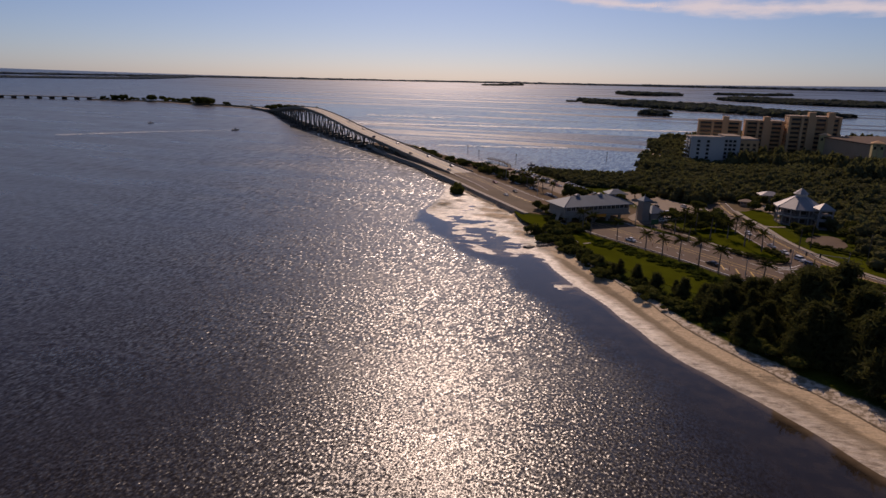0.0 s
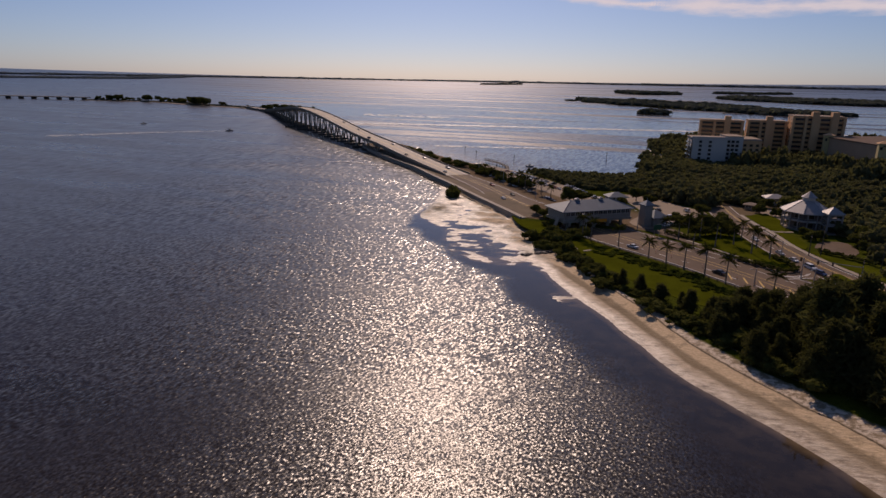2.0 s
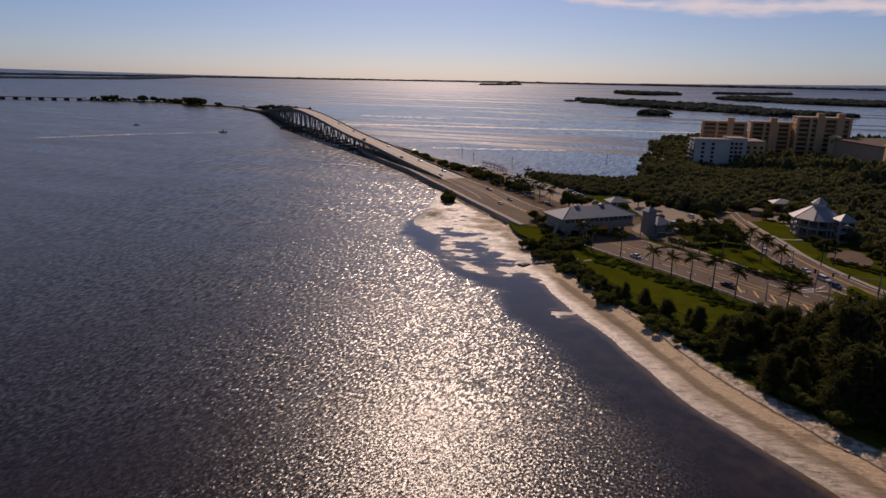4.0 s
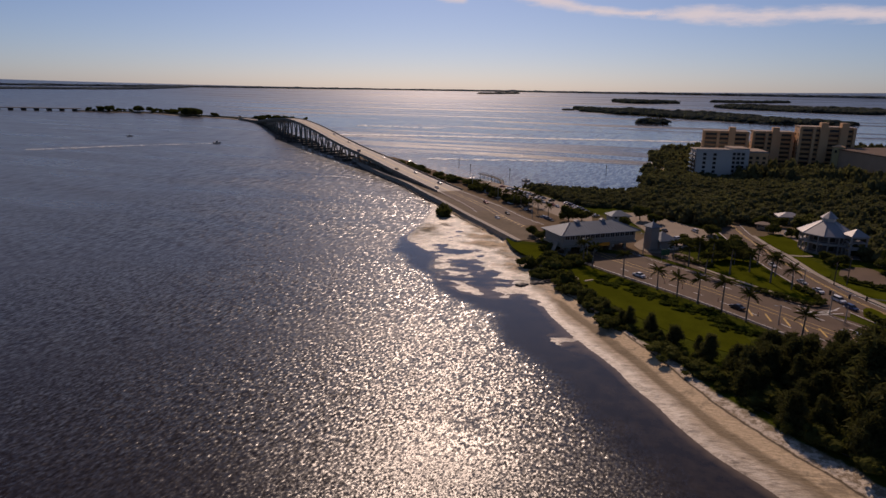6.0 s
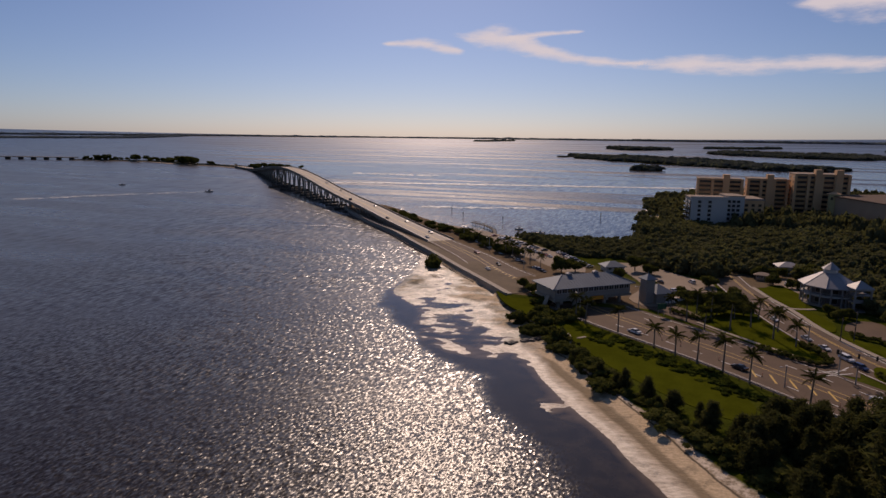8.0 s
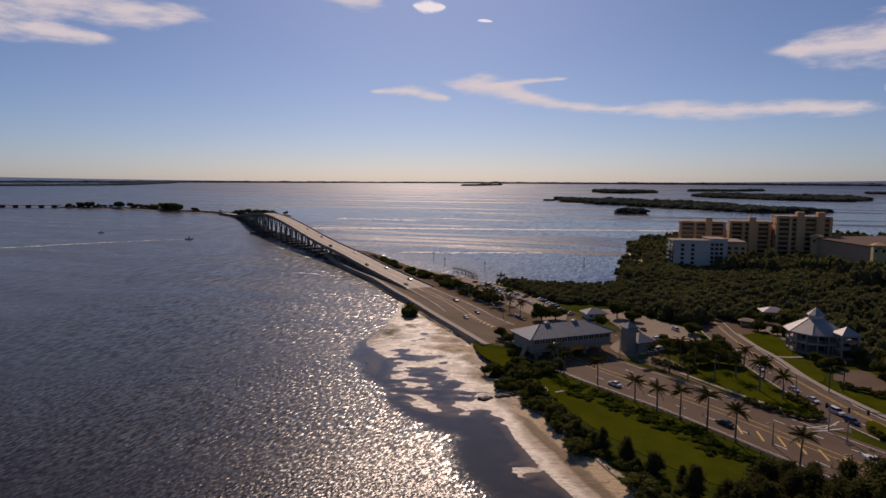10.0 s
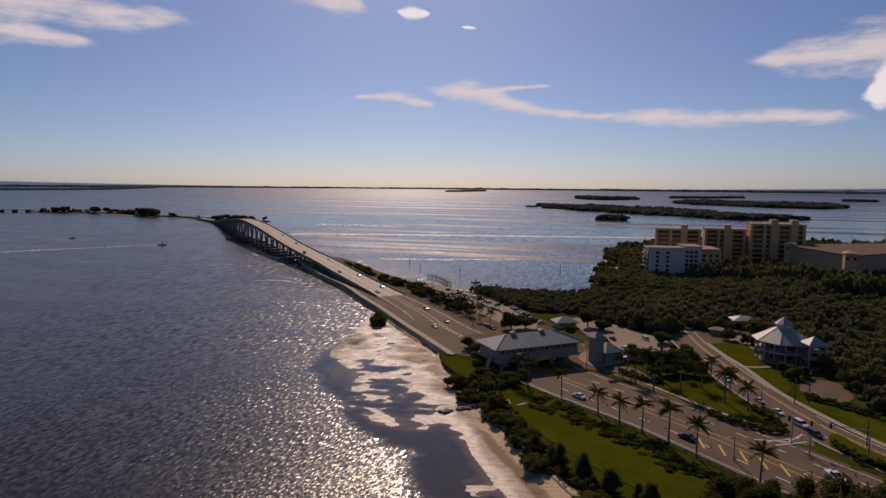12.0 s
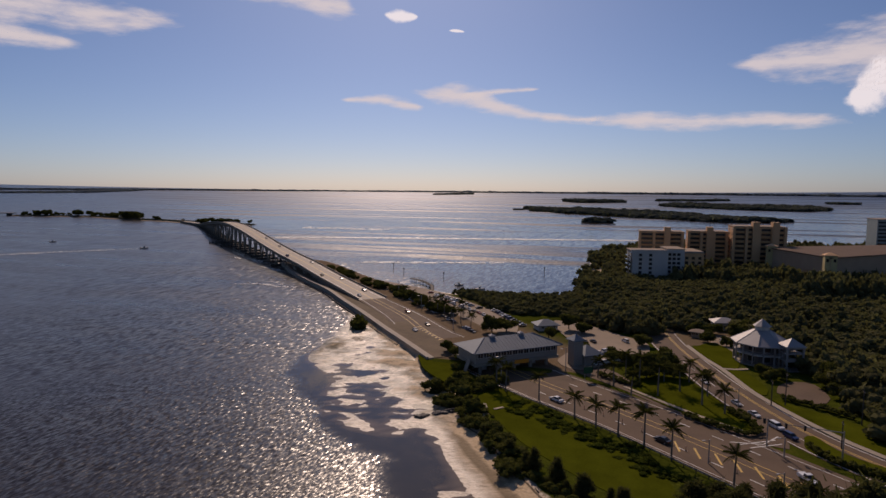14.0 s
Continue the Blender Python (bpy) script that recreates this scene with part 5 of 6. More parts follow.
pines = [(x, y, k * float(np.interp(x, [-10, 10, 21, 29], [0.6, 0.55, 0.6, 1.0])) if k < 0.7 or x > 21 else k * 0.5) for x, y, k in pines] + [(16, 147, 0.5), (22, 144, 0.58), (28, 146, 0.52), (33, 142, 0.6), (38, 139, 0.66), (30, 137, 0.62), (24, 150, 0.4), (43, 134, 0.7), (19, 140, 0.55), (25, 138, 0.6), (14, 141, 0.45), (20, 150, 0.42), (36, 145, 0.5), (-20, 163.5, 0.24), (-13.5, 157, 0.3), (-3, 149, 0.33), (4, 143, 0.36), (-27.5, 170, 0.2), (9, 137, 0.4), (-6, 148, 0.22), (-33, 177, 0.17)]
under = [(x, y, RNG.uniform(0.9, 1.7)) for x, y in zip(px[ok][34:84], py[ok][34:84])]
spread([shrub(s, r, h) for s, r, h in ((56, 2.2, 2.6), (57, 2.6, 2.2))], under, "undergrowth below the pines")
spread([needle_tree(s, h, r) for s, h, r in ((61, 15.0, 6.2), (62, 13.5, 6.8), (63, 16.0, 5.8))], pines, "pines behind the near beach")

# ---- vehicles ----
M_TYRE = surface("black_rubber", (0.02, 0.02, 0.02), 0.8, 0.2, 4, 20)
M_CAR_GLASS = surface("tinted_car_glass", (0.02, 0.022, 0.025), 0.34, 0.15, 0.5, 3.0, bump=0, spec=0.4)
M_LAMP = surface("lamp_lens", (0.8, 0.78, 0.7), 0.2, 0.05, 2, 10, bump=0)
M_TAIL = surface("red_lamp_lens", (0.45, 0.02, 0.02), 0.25, 0.05, 2, 10, bump=0)


def car_paint(name, c):
    return surface(name, c, 0.28, 0.04, 1.0, 8.0, bump=0, spec=0.6)


PAINTS = {"white": car_paint("white_car_paint", (0.75, 0.75, 0.73)), "silver": car_paint("silver_car_paint", (0.42, 0.43, 0.44)),
          "black": car_paint("black_car_paint", (0.012, 0.012, 0.014)), "red": car_paint("red_car_paint", (0.32, 0.03, 0.025)), "blue": car_paint("dark_blue_car_paint", (0.03, 0.05, 0.13))}


def loft(profile, half, tuck):
    """A side profile (x, z) swept across the width, its sides drawn in at the top."""
    n = len(profile)
    zs = [z for _, z in profile]
    lo, hi = min(zs), max(zs)
    vs = []
    for side, k in ((-1, 1.0), (1, 1.0)):
        for x, z in profile:
            vs.append((x, side * (half - tuck * (z - lo) / (hi - lo)), z))
    fs = [tuple(range(n)), tuple(range(2 * n - 1, n - 1, -1))]
    fs += [(i, n + i, n + (i + 1) % n, (i + 1) % n) for i in range(n)]
    return Mesh().add(vs, fs)


def car(paint, word, kind="sedan"):
    t = thing("car", f"{word} {'pickup truck' if kind == 'pickup' else 'passenger car'} standing on asphalt or gravel", "car")
    mat = PAINTS[paint]
    if kind == "pickup":
        body = [(-2.7, 0.35), (2.7, 0.35), (2.72, 0.95), (1.2, 1.15), (-0.7, 1.12), (-2.7, 1.12)]
        glass = [(1.15, 1.1), (0.55, 1.72), (-0.55, 1.76), (-0.75, 1.1)]
        lid = [(0.5, 1.72), (-0.5, 1.74), (-0.5, 1.83), (0.45, 1.81)]
    elif kind == "van":
        body = [(-2.3, 0.35), (2.3, 0.35), (2.35, 0.9), (1.4, 1.1), (-2.3, 1.15)]
        glass = [(1.45, 1.08), (0.7, 1.68), (-2.05, 1.7), (-2.28, 1.1)]
        lid = [(0.7, 1.66), (-2.0, 1.68), (-1.95, 1.78), (0.6, 1.76)]
    else:
        body = [(-2.3, 0.3), (2.25, 0.3), (2.3, 0.72), (1.15, 0.95), (-1.5, 0.98), (-2.3, 0.92)]
        glass = [(1.2, 0.92), (0.45, 1.4), (-0.95, 1.42), (-1.7, 0.95)]
        lid = [(0.45, 1.38), (-0.9, 1.4), (-0.85, 1.48), (0.38, 1.46)]
    part("body", loft(body, 0.92, 0.06), mat, t)
    part("glasshouse", loft(glass, 0.84, 0.14), M_CAR_GLASS, t)
    part("roof", loft(lid, 0.70, 0.04), mat, t)
    wheel = Mesh().tube((0, -0.11, 0), (0, 0.11, 0), 0.34, 0.34, 12).data("wheel", M_TYRE)
    hub = Mesh().tube((0, -0.125, 0), (0, 0.125, 0), 0.19, 0.19, 8).data("rim", M_STEEL)
    for x in (-1.4, 1.4):
        for y in (-0.84, 0.84):
            w = part("wheel", wheel, None, t)
            w.matrix_basis = pose(x, y, 0.34)
            part("rim", hub, None, w)
    xf, xr = body[1][0], body[0][0]
    for y in (-0.62, 0.62):
        part("headlight", Mesh().box(xf + 0.0, y, 0.6, 0.12, 0.34, 0.14), M_LAMP, t)
        part("tail_light", Mesh().box(xr, y, 0.7, 0.08, 0.3, 0.16), M_TAIL, t)
    return t


CARS = [car("white", "white"), car("silver", "silver"), car("black", "black"), car("white", "white", "pickup"), car("red", "dark red"), car("blue", "dark blue", "van"), car("white", "white", "van")]
used_cars = set()


def put_car(k, x, y, z, turn, group):
    m = pose(x, y, z, rz=turn) @ Matrix.Scale(0.87, 4)
    if k in used_cars:
        return tagged(copy_thing(CARS[k], m), group=group)
    used_cars.add(k)
    CARS[k].matrix_basis = m
    return tagged(CARS[k], group=group)


def route_car(k, line, s, off, z=None, back=False):
    p, n, turn = along(line, s)
    put_car(k, p[0] + n.x * off, p[1] + n.y * off, (p[3] if len(p) > 3 else 2.075) + 0.014, math.degrees(turn) + (180 if back else 0), "cars on the roads")


# On the causeway, from the junction to the bridge.
for k, x, y, turn in ((3, 38.2, 170.0, -66), (2, 11.5, 181.0, 140), (0, -15.0, 200.5, 143)):
    put_car(k, x, y, 2.075, turn, "cars on the roads")
for k, s, off, back in ( (2, 268, 4.0, True), (0, 296, -3.5, False), (2, 304, 4.2, True), (4, 331, 4.0, True)):
    route_car(k, LAND_ROAD, s, off, back=back)
for k, s, off, back in ((0, 10, -3.6, False), (1, 22, 3.6, True), (0, 58, 3.6, True), (2, 72, -3.6, False), (0, 118, 3.6, True), (5, 150, -3.6, False), (2, 196, 3.6, True), (1, 240, 3.6, True)):
    route_car(k, BRIDGE, s, off, back=back)
for k, x, y, turn in ((1, 30.8, 213.8, -67), (0, 34.0, 206.2, -63), (6, 37.6, 198.6, -60), (5, 39.6, 193.0, -58), (0, 24.5, 231.0, -70)):
    put_car(k, x, y, 2.09, turn, "cars on the roads")
# Parked in rows.
rows = [((-122, 347), (-56, 268), 30, -42), ((-104, 352), (-66, 317), 15, 40), ((-98, 340), (-60, 302), 13, 130), ((-60, 316), (-40, 287), 11, 45), ((-15, 268), (2, 275), 6, 120), ((-8, 238), (4, 252), 5, 45), ((-14, 246), (-4, 258), 4, 45), ((28, 290), (36, 286), 3, 80)]
for (x0, y0), (x1, y1), n, turn in rows:
    for i in range(n):
        if RNG.rand() < 0.2:
            continue
        u = (i + 0.5) / n
        put_car(int(RNG.choice(7, p=[0.3, 0.2, 0.16, 0.08, 0.08, 0.08, 0.1])), x0 + (x1 - x0) * u + RNG.normal() * 0.15, y0 + (y1 - y0) * u + RNG.normal() * 0.15, 2.185, turn + RNG.normal() * 2, "cars in the car parks")

# ---- poles, signs, small things ----
def pole(x, y, h, z=2.0, arm=0.0, turn=0.0, name="utility_pole", label="dark wooden utility pole with short cross arm"):
    t = thing(name, label, "pole", pose(x, y, z, rz=turn))
    part("shaft", Mesh().tube((0, 0, -0.2), (0, 0, h), 0.16, 0.11, 8), M_DARKWATER_WOOD if name == "utility_pole" else M_STEEL, t)
    if arm:
        part("arm", Mesh().tube((0, -0.2, h - 0.3), (0, arm, h - 0.1), 0.06, 0.05, 6), M_STEEL, t)
        part("lamp_head", Mesh().box(0, arm, h - 0.2, 0.3, 0.7, 0.16), M_STEEL, t)
    else:
        part("cross_arm", Mesh().box(0, 0, h - 0.7, 0.12, 1.8, 0.12), M_DARKWATER_WOOD, t)


for x, y, h in ((43, 217, 9.0), (39.5, 216, 7.0), (49, 190, 6.5), (58, 208, 9.0)):
    pole(x, y, h)
for x, y, h in ((20.3, 172.4, 5.2), (32, 160.5, 5.2), (-16, 229, 7.5), (-32.5, 211, 8.0), (36, 181, 4.5), (31, 212, 5.0), (-66, 272, 7.0), (-92, 306, 7.0), (-118, 342, 7.0)):
    pole(x, y, h, 2.0, 1.4, 120, "street_lamp", "slim grey steel street lamp beside the road")
# Lane markers along the near lanes, before the toll hall.
M_MARKER = surface("pale_orange_plastic", (0.72, 0.42, 0.24), 0.6, 0.1, 2.0, 10.0, bump=0)
for k, s in enumerate(np.linspace(112, 205, 16)):
    p, n, turn = along(LAND_ROAD, s)
    o = -6.2 + 0.12 * math.sin(k * 2.1)
    t = thing("lane_marker", "slim pale orange lane marker post on a rubber foot", "marker post", pose(p[0] + n.x * o, p[1] + n.y * o, p[3] + 0.02), "lane markers on the road")
    part("post", Mesh().tube((0, 0, 0.06), (0, 0, 1.05), 0.10, 0.07, 8), M_MARKER, t)
    part("foot", Mesh().box(0, 0, 0, 0.42, 0.42, 0.07, 0, 0.8), bpy.data.materials["black_rubber"], t)


def signal(x, y, turn, arm, heads):
    t = thing("traffic_signal", "steel mast arm with dark traffic signal heads", "traffic signal", pose(x, y, 2.0, rz=turn))
    part("mast", Mesh().tube((0, 0, -0.2), (0, 0, 6.4), 0.17, 0.13, 8), M_STEEL, t)
    part("arm", Mesh().tube((0, 0, 6.0), (arm, 0, 6.3), 0.12, 0.07, 8), M_STEEL, t)
    for d in heads:
        h = part("signal_head", Mesh().box(d, 0, 5.35, 0.42, 0.36, 1.15), bpy.data.materials["black_rubber"], t)
        for q in range(3):
            part("lens", Mesh().tube((d, -0.24, 5.55 + 0.36 * q), (d, -0.17, 5.55 + 0.36 * q), 0.13, 0.13, 8), M_TAIL if q == 2 else M_WINDOW, h)


signal(47.5, 183.5, 176, 11.5, (7.2, 10.8))
signal(33.5, 186.2, 200, 0.9, (0.8,))
# A cable between the two tall poles of the side road.
cable = Mesh()
pts = [Vector((43 + 15 * u, 217 - 9 * u, 10.6 - 3.2 * u * (1 - u))) for u in np.linspace(0, 1, 9)]
for a, b in zip(pts[:-1], pts[1:]):
    cable.tube(a, b, 0.03, 0.03, 4, False)
tagged(part("overhead_cable", cable, M_TYRE), "thin dark cable between two utility poles", "cable")
M_GREEN = surface("green_sign_face", (0.015, 0.09, 0.045), 0.5, 0.08, 1.0, 6.0, bump=0)
board = thing("road_sign", "green road sign on two steel posts", "road sign", pose(-8.5, 222, 2.0, rz=40))
part("panel", Mesh().box(0, 0, 2.2, 3.2, 0.12, 2.0), M_GREEN, board)
for dx in (-1.1, 1.1):
    part("post", Mesh().box(dx, 0.15, -0.2, 0.12, 0.12, 4.2), M_STEEL, board)
slabs = thing("concrete_slabs", "two pale concrete slabs lying on the lawn", "slab", pose(-30.2, 190, 2.1, rz=-10))
for dx, a in ((-1.9, 0.55), (1.9, -0.55)):
    part("slab", Mesh().box(dx, 0, 0, 0.8, 3.0, 0.16, a), M_PATH, slabs)

# The groin of rocks and timber across the beach, and drift wood.
M_ROCK = surface("dark_wet_rock", (0.10, 0.085, 0.07), 0.7, 0.3, 1.2, 6.0, bump=0.1)
groin = thing("rock_groin", "short groin of dark rocks and timber across the beach", "groin")
for i in range(34):
    u = RNG.rand()
    v = BALL_V * RNG.uniform(0.25, 0.75) * (0.75 + 0.4 * RNG.rand(len(BALL_V), 1)) * (1.2, 1, 0.7)
    x, y = -48 + 9.5 * u + RNG.normal() * 0.4, 181.6 + 6.2 * u + RNG.normal() * 0.4
    part("rock", quad_mesh("rock", v + (x, y, max(0.25, ground_at(x, y)) + 0.15), BALL_Q, M_ROCK), None, groin)
part("log", Mesh().tube((-44, 184.6, 0.9), (-36.5, 189, 1.9), 0.22, 0.16, 7), M_DARKWATER_WOOD, groin)
for i in range(26):
    s = RNG.rand()
    p, n, turn = along(edge, s * length_of(edge) * 0.98)
    x, y = p[0] - n.x * RNG.uniform(1, 5) , p[1] - n.y * RNG.uniform(1, 5)
    a, L = RNG.uniform(0, 3.1), RNG.uniform(0.8, 2.6)
    z = ground_at(x, y) + 0.08
    d = tagged(part("driftwood", Mesh().tube((x, y, z), (x + L * math.cos(a), y + L * math.sin(a), z + 0.15), 0.12, 0.05, 6), M_DARKWATER_WOOD), "weathered drift log lying on the sand", "driftwood", "driftwood on the beach")

# The fishing pier and boat ramp on the bay side.
pier = thing("fishing_pier", "narrow dark timber fishing pier on piles", "pier")
pl = smooth_line([(-106, 362), (-112, 378), (-122, 392), (-134, 402)], 2.0)
part("deck", strip(pl, -1.1, 1.1, 1.9, 0.3), M_DARKWATER_WOOD, pier)
for s in np.arange(2, length_of(pl), 5):
    p, n, _ = along(pl, s)
    for k in (-1, 1):
        part("pile", Mesh().tube((p[0] + n.x * k, p[1] + n.y * k, -3), (p[0] + n.x * k, p[1] + n.y * k, 2.9), 0.17, 0.15, 6), M_DARKWATER_WOOD, pier)
for k in (-1.05, 1.05):
    part("handrail", strip(pl, k - 0.05, k + 0.05, 2.9, 0.1), M_DARKWATER_WOOD, pier)
for x, y in ((-150, 430), (-168, 455), (-118, 420), (-60, 470)):
    t = thing("channel_marker", "single dark channel marker pile in the bay", "marker", pose(x, y, 0), "channel markers")
    part("pile", Mesh().tube((0, 0, -3), (0, 0, 4.2), 0.2, 0.18, 7), M_DARKWATER_WOOD, t)
    part("board", Mesh().box(0, 0, 3.2, 0.9, 0.08, 0.9, 0.4), M_CONCRETE, t)


def boat(x, y, turn, size, label):
    t = thing("motor_boat", label, "boat", pose(x, y, 0, rz=turn) @ Matrix.Scale(size, 4))
    hull = Mesh()
    secs = [(-3.2, 1.15, 0.9), (-1, 1.25, 0.95), (1.5, 1.0, 1.05), (3.2, 0.15, 1.3)]
    vs = []
    for xx, w, h in secs:
        vs += [(xx, -w, h), (xx, -w * 0.7, -0.2), (xx, w * 0.7, -0.2), (xx, w, h)]
    fs = [(0, 1, 2, 3), (15, 14, 13, 12)]
    for i in range(3):
        fs += [(4 * i + k, 4 * i + (k + 1) % 4, 4 * i + 4 + (k + 1) % 4, 4 * i + 4 + k)[::-1] for k in range(4)]
    part("hull", hull.add(vs, fs), M_WHITE_WALL, t)
    part("console", Mesh().box(-0.3, 0, 0.9, 1.3, 1.0, 1.0, 0, 0.8), M_WINDOW, t)
    part("canopy", Mesh().box(-0.3, 0, 2.4, 2.4, 1.8, 0.12), M_DARKWATER_WOOD, t)
    for dx in (-1.2, 0.7):
        for dy in (-0.8, 0.8):
            part("stanchion", Mesh().tube((dx, dy, 0.9), (dx, dy, 2.4), 0.04, 0.04, 5), M_STEEL, t)
    part("outboard", Mesh().box(-3.4, 0, 0.2, 0.5, 0.5, 1.2), M_TYRE, t)


boat(-440, 502, 60, 1.1, "motor boat with dark canopy trailing a wake")
boat(-575, 520, 40, 0.9, "small motor boat drifting on open water")
boat(-84, 384, 10, 0.9, "small boat moored off the mangroves")
boat(-100, 395, 30, 0.8, "small boat lying near the boat ramp")


def wake(pts, width, name="boat_wake", dense=5):
    """Broken foam along a line on the water, also laid for sun glints: many small flat patches."""
    ln = smooth_line(pts, 3.0)
    n = len(ln) * dense
    u = RNG.uniform(0, length_of(ln), n)
    d = np.concatenate([[0], np.cumsum(np.hypot(*np.diff(ln[:, :2], axis=0).T))])
    w = np.interp(u, d, np.linspace(width[0], width[1], len(d)))
    x, y = np.interp(u, d, ln[:, 0]), np.interp(u, d, ln[:, 1])
    nn = normals_of(ln)
    o = RNG.normal(size=n) * w * 0.5
    x, y = x + np.interp(u, d, nn[:, 0]) * o, y + np.interp(u, d, nn[:, 1]) * o
    a = np.arctan2(np.interp(u, d, nn[:, 0]), -np.interp(u, d, nn[:, 1])) + RNG.normal(size=n) * 0.3
    L, W = RNG.uniform(1.0, 3.2, n), RNG.uniform(0.25, 0.7, n) * (0.5 + w / 6)
    ca, sa = np.cos(a), np.sin(a)
    z = 0.12 + RNG.uniform(0, 0.06, n)
    V = np.stack([np.stack([x + ca * L * i - sa * W * j, y + sa * L * i + ca * W * j, z], -1) for i, j in ((-1, -0.4), (0.7, -1), (1, 0.5), (-0.6, 1))], 1).reshape(-1, 3)
    tagged(new(name, quad_mesh(name, V, np.arange(4 * n).reshape(-1, 4), M_FOAM_GLINT)), "thin white streak of wake, tide rip or sun glint on dark water", "wake", kind="stuff")


wake([(-530, 372), (-490, 440), (-441, 500)], (7.0, 2.0))
# Tide rips by the sea wall and the bridge piers.
wake([(-232, 352), (-208, 356), (-188, 352)], (2.6, 2.6), dense=2)
wake([(-318, 470), (-292, 462), (-270, 446)], (4.0, 3.0), dense=3)
wake([(-262, 428), (-248, 420), (-232, 410)], (1.6, 1.6))
# A far wake, its white thickened to stand for sun glint.
wake([(-405, 668), (-300, 706), (-200, 735), (-90, 768), (10, 797), (200, 850)], (9, 11), dense=14)
# Sun glints on ripples, laid as white patches.
wake([(-470, 836), (-400, 842), (-340, 846)], (20, 20))
wake([(-205, 482), (-150, 500), (-100, 521)], (6, 6))

# ---- distance ----
def far_island(pts, half, height, name, label, cat="island", seed=0, beach=0.0):
    """A low wooded island along a line: a sand rim and a dense uneven canopy."""
    rng = np.random.RandomState(seed + 90)
    ln = smooth_line(pts, np.mean(half) * 0.35)
    half = ln[:, 2] if ln.shape[1] > 2 else half
    t = thing(name, label, cat)
    L = length_of(ln)
    taper = np.sqrt(np.clip(np.minimum(np.linspace(0, 1, len(ln)), np.linspace(1, 0, len(ln))) * 7, 0.03, 1))
    part("shore", strip(ln, -half * taper - beach, half * taper + beach, 0.5, 2.5), M_LOT if beach else M_MANGROVE, t)
    n = int(np.clip(L * np.mean(half) * 2 / (height * height * 0.55), 40, 2600))
    u = rng.uniform(0, 1, n)
    k = np.interp(u, np.linspace(0, 1, len(ln)), np.arange(len(ln)))
    nn = normals_of(ln)
    o = rng.uniform(-1, 1, n) * np.interp(k, np.arange(len(ln)), half * taper)
    x = np.interp(k, np.arange(len(ln)), ln[:, 0]) + np.interp(k, np.arange(len(ln)), nn[:, 0]) * o
    y = np.interp(k, np.arange(len(ln)), ln[:, 1]) + np.interp(k, np.arange(len(ln)), nn[:, 1]) * o
    hh = height * (0.75 + 0.25 * wobble(x, y, 0.03, seed)) * rng.uniform(0.75, 1.2, n)
    rr = np.hypot(x, y - 60)
    z0 = 34.0 * (np.clip(rr - 2400, 0, None) / 2600) ** 1.6
    rows = np.stack([x, y, z0 + hh * 0.42, hh * rng.uniform(0.8, 1.3, n), hh * 0.75], 1)
    part("canopy", scatter_mesh("canopy", [crown_arrays(s, 3, 14, 0.5) for s in (71, 72)], rows, M_HAZED_SHORE if cat == "shore" else M_FAR, rng), None, t)
    return t


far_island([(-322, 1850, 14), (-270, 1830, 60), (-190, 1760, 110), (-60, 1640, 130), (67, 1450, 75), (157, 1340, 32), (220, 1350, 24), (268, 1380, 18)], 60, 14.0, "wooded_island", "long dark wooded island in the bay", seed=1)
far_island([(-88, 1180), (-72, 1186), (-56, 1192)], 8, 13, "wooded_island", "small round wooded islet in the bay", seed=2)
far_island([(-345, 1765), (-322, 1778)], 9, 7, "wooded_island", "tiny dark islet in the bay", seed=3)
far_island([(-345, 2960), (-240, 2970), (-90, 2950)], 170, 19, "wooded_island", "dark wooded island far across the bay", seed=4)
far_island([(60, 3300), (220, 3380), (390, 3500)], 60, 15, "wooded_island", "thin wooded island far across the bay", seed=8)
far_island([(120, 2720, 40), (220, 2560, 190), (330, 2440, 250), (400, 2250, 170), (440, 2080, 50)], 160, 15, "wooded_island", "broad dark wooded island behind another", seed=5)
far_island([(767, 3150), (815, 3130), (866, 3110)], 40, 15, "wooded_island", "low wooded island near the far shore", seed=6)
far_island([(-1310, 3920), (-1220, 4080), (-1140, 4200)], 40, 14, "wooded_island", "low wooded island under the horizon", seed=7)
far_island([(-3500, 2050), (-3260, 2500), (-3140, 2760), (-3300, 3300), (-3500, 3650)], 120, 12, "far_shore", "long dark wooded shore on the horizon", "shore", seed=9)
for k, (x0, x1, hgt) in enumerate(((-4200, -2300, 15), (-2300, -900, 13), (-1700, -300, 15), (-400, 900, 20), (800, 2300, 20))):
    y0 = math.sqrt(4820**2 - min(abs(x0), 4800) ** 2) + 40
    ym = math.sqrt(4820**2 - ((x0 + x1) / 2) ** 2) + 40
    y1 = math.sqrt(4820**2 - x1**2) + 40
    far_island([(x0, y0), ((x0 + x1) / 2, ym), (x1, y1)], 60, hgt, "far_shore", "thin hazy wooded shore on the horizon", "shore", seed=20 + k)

# The causeway island beyond the bridge, with its beach, trees and the low bridge on to the next.
far_island([(-640, 838), (-690, 868), (-760, 893), (-850, 905), (-960, 945), (-1060, 930), (-1140, 905)], 14, 3.0, "causeway_island", "low sandy causeway island with scattered trees", seed=31, beach=12)
far_island([(-690, 876), (-650, 873), (-610, 866), (-570, 858)], 9, 2.5, "causeway_island", "low sandy spit with trees beside the causeway", seed=33, beach=6)
fspots = []
ln = smooth_line([(-600, 800), (-690, 868), (-760, 893), (-850, 905), (-960, 945), (-1060, 930), (-1140, 905)], 6.0)
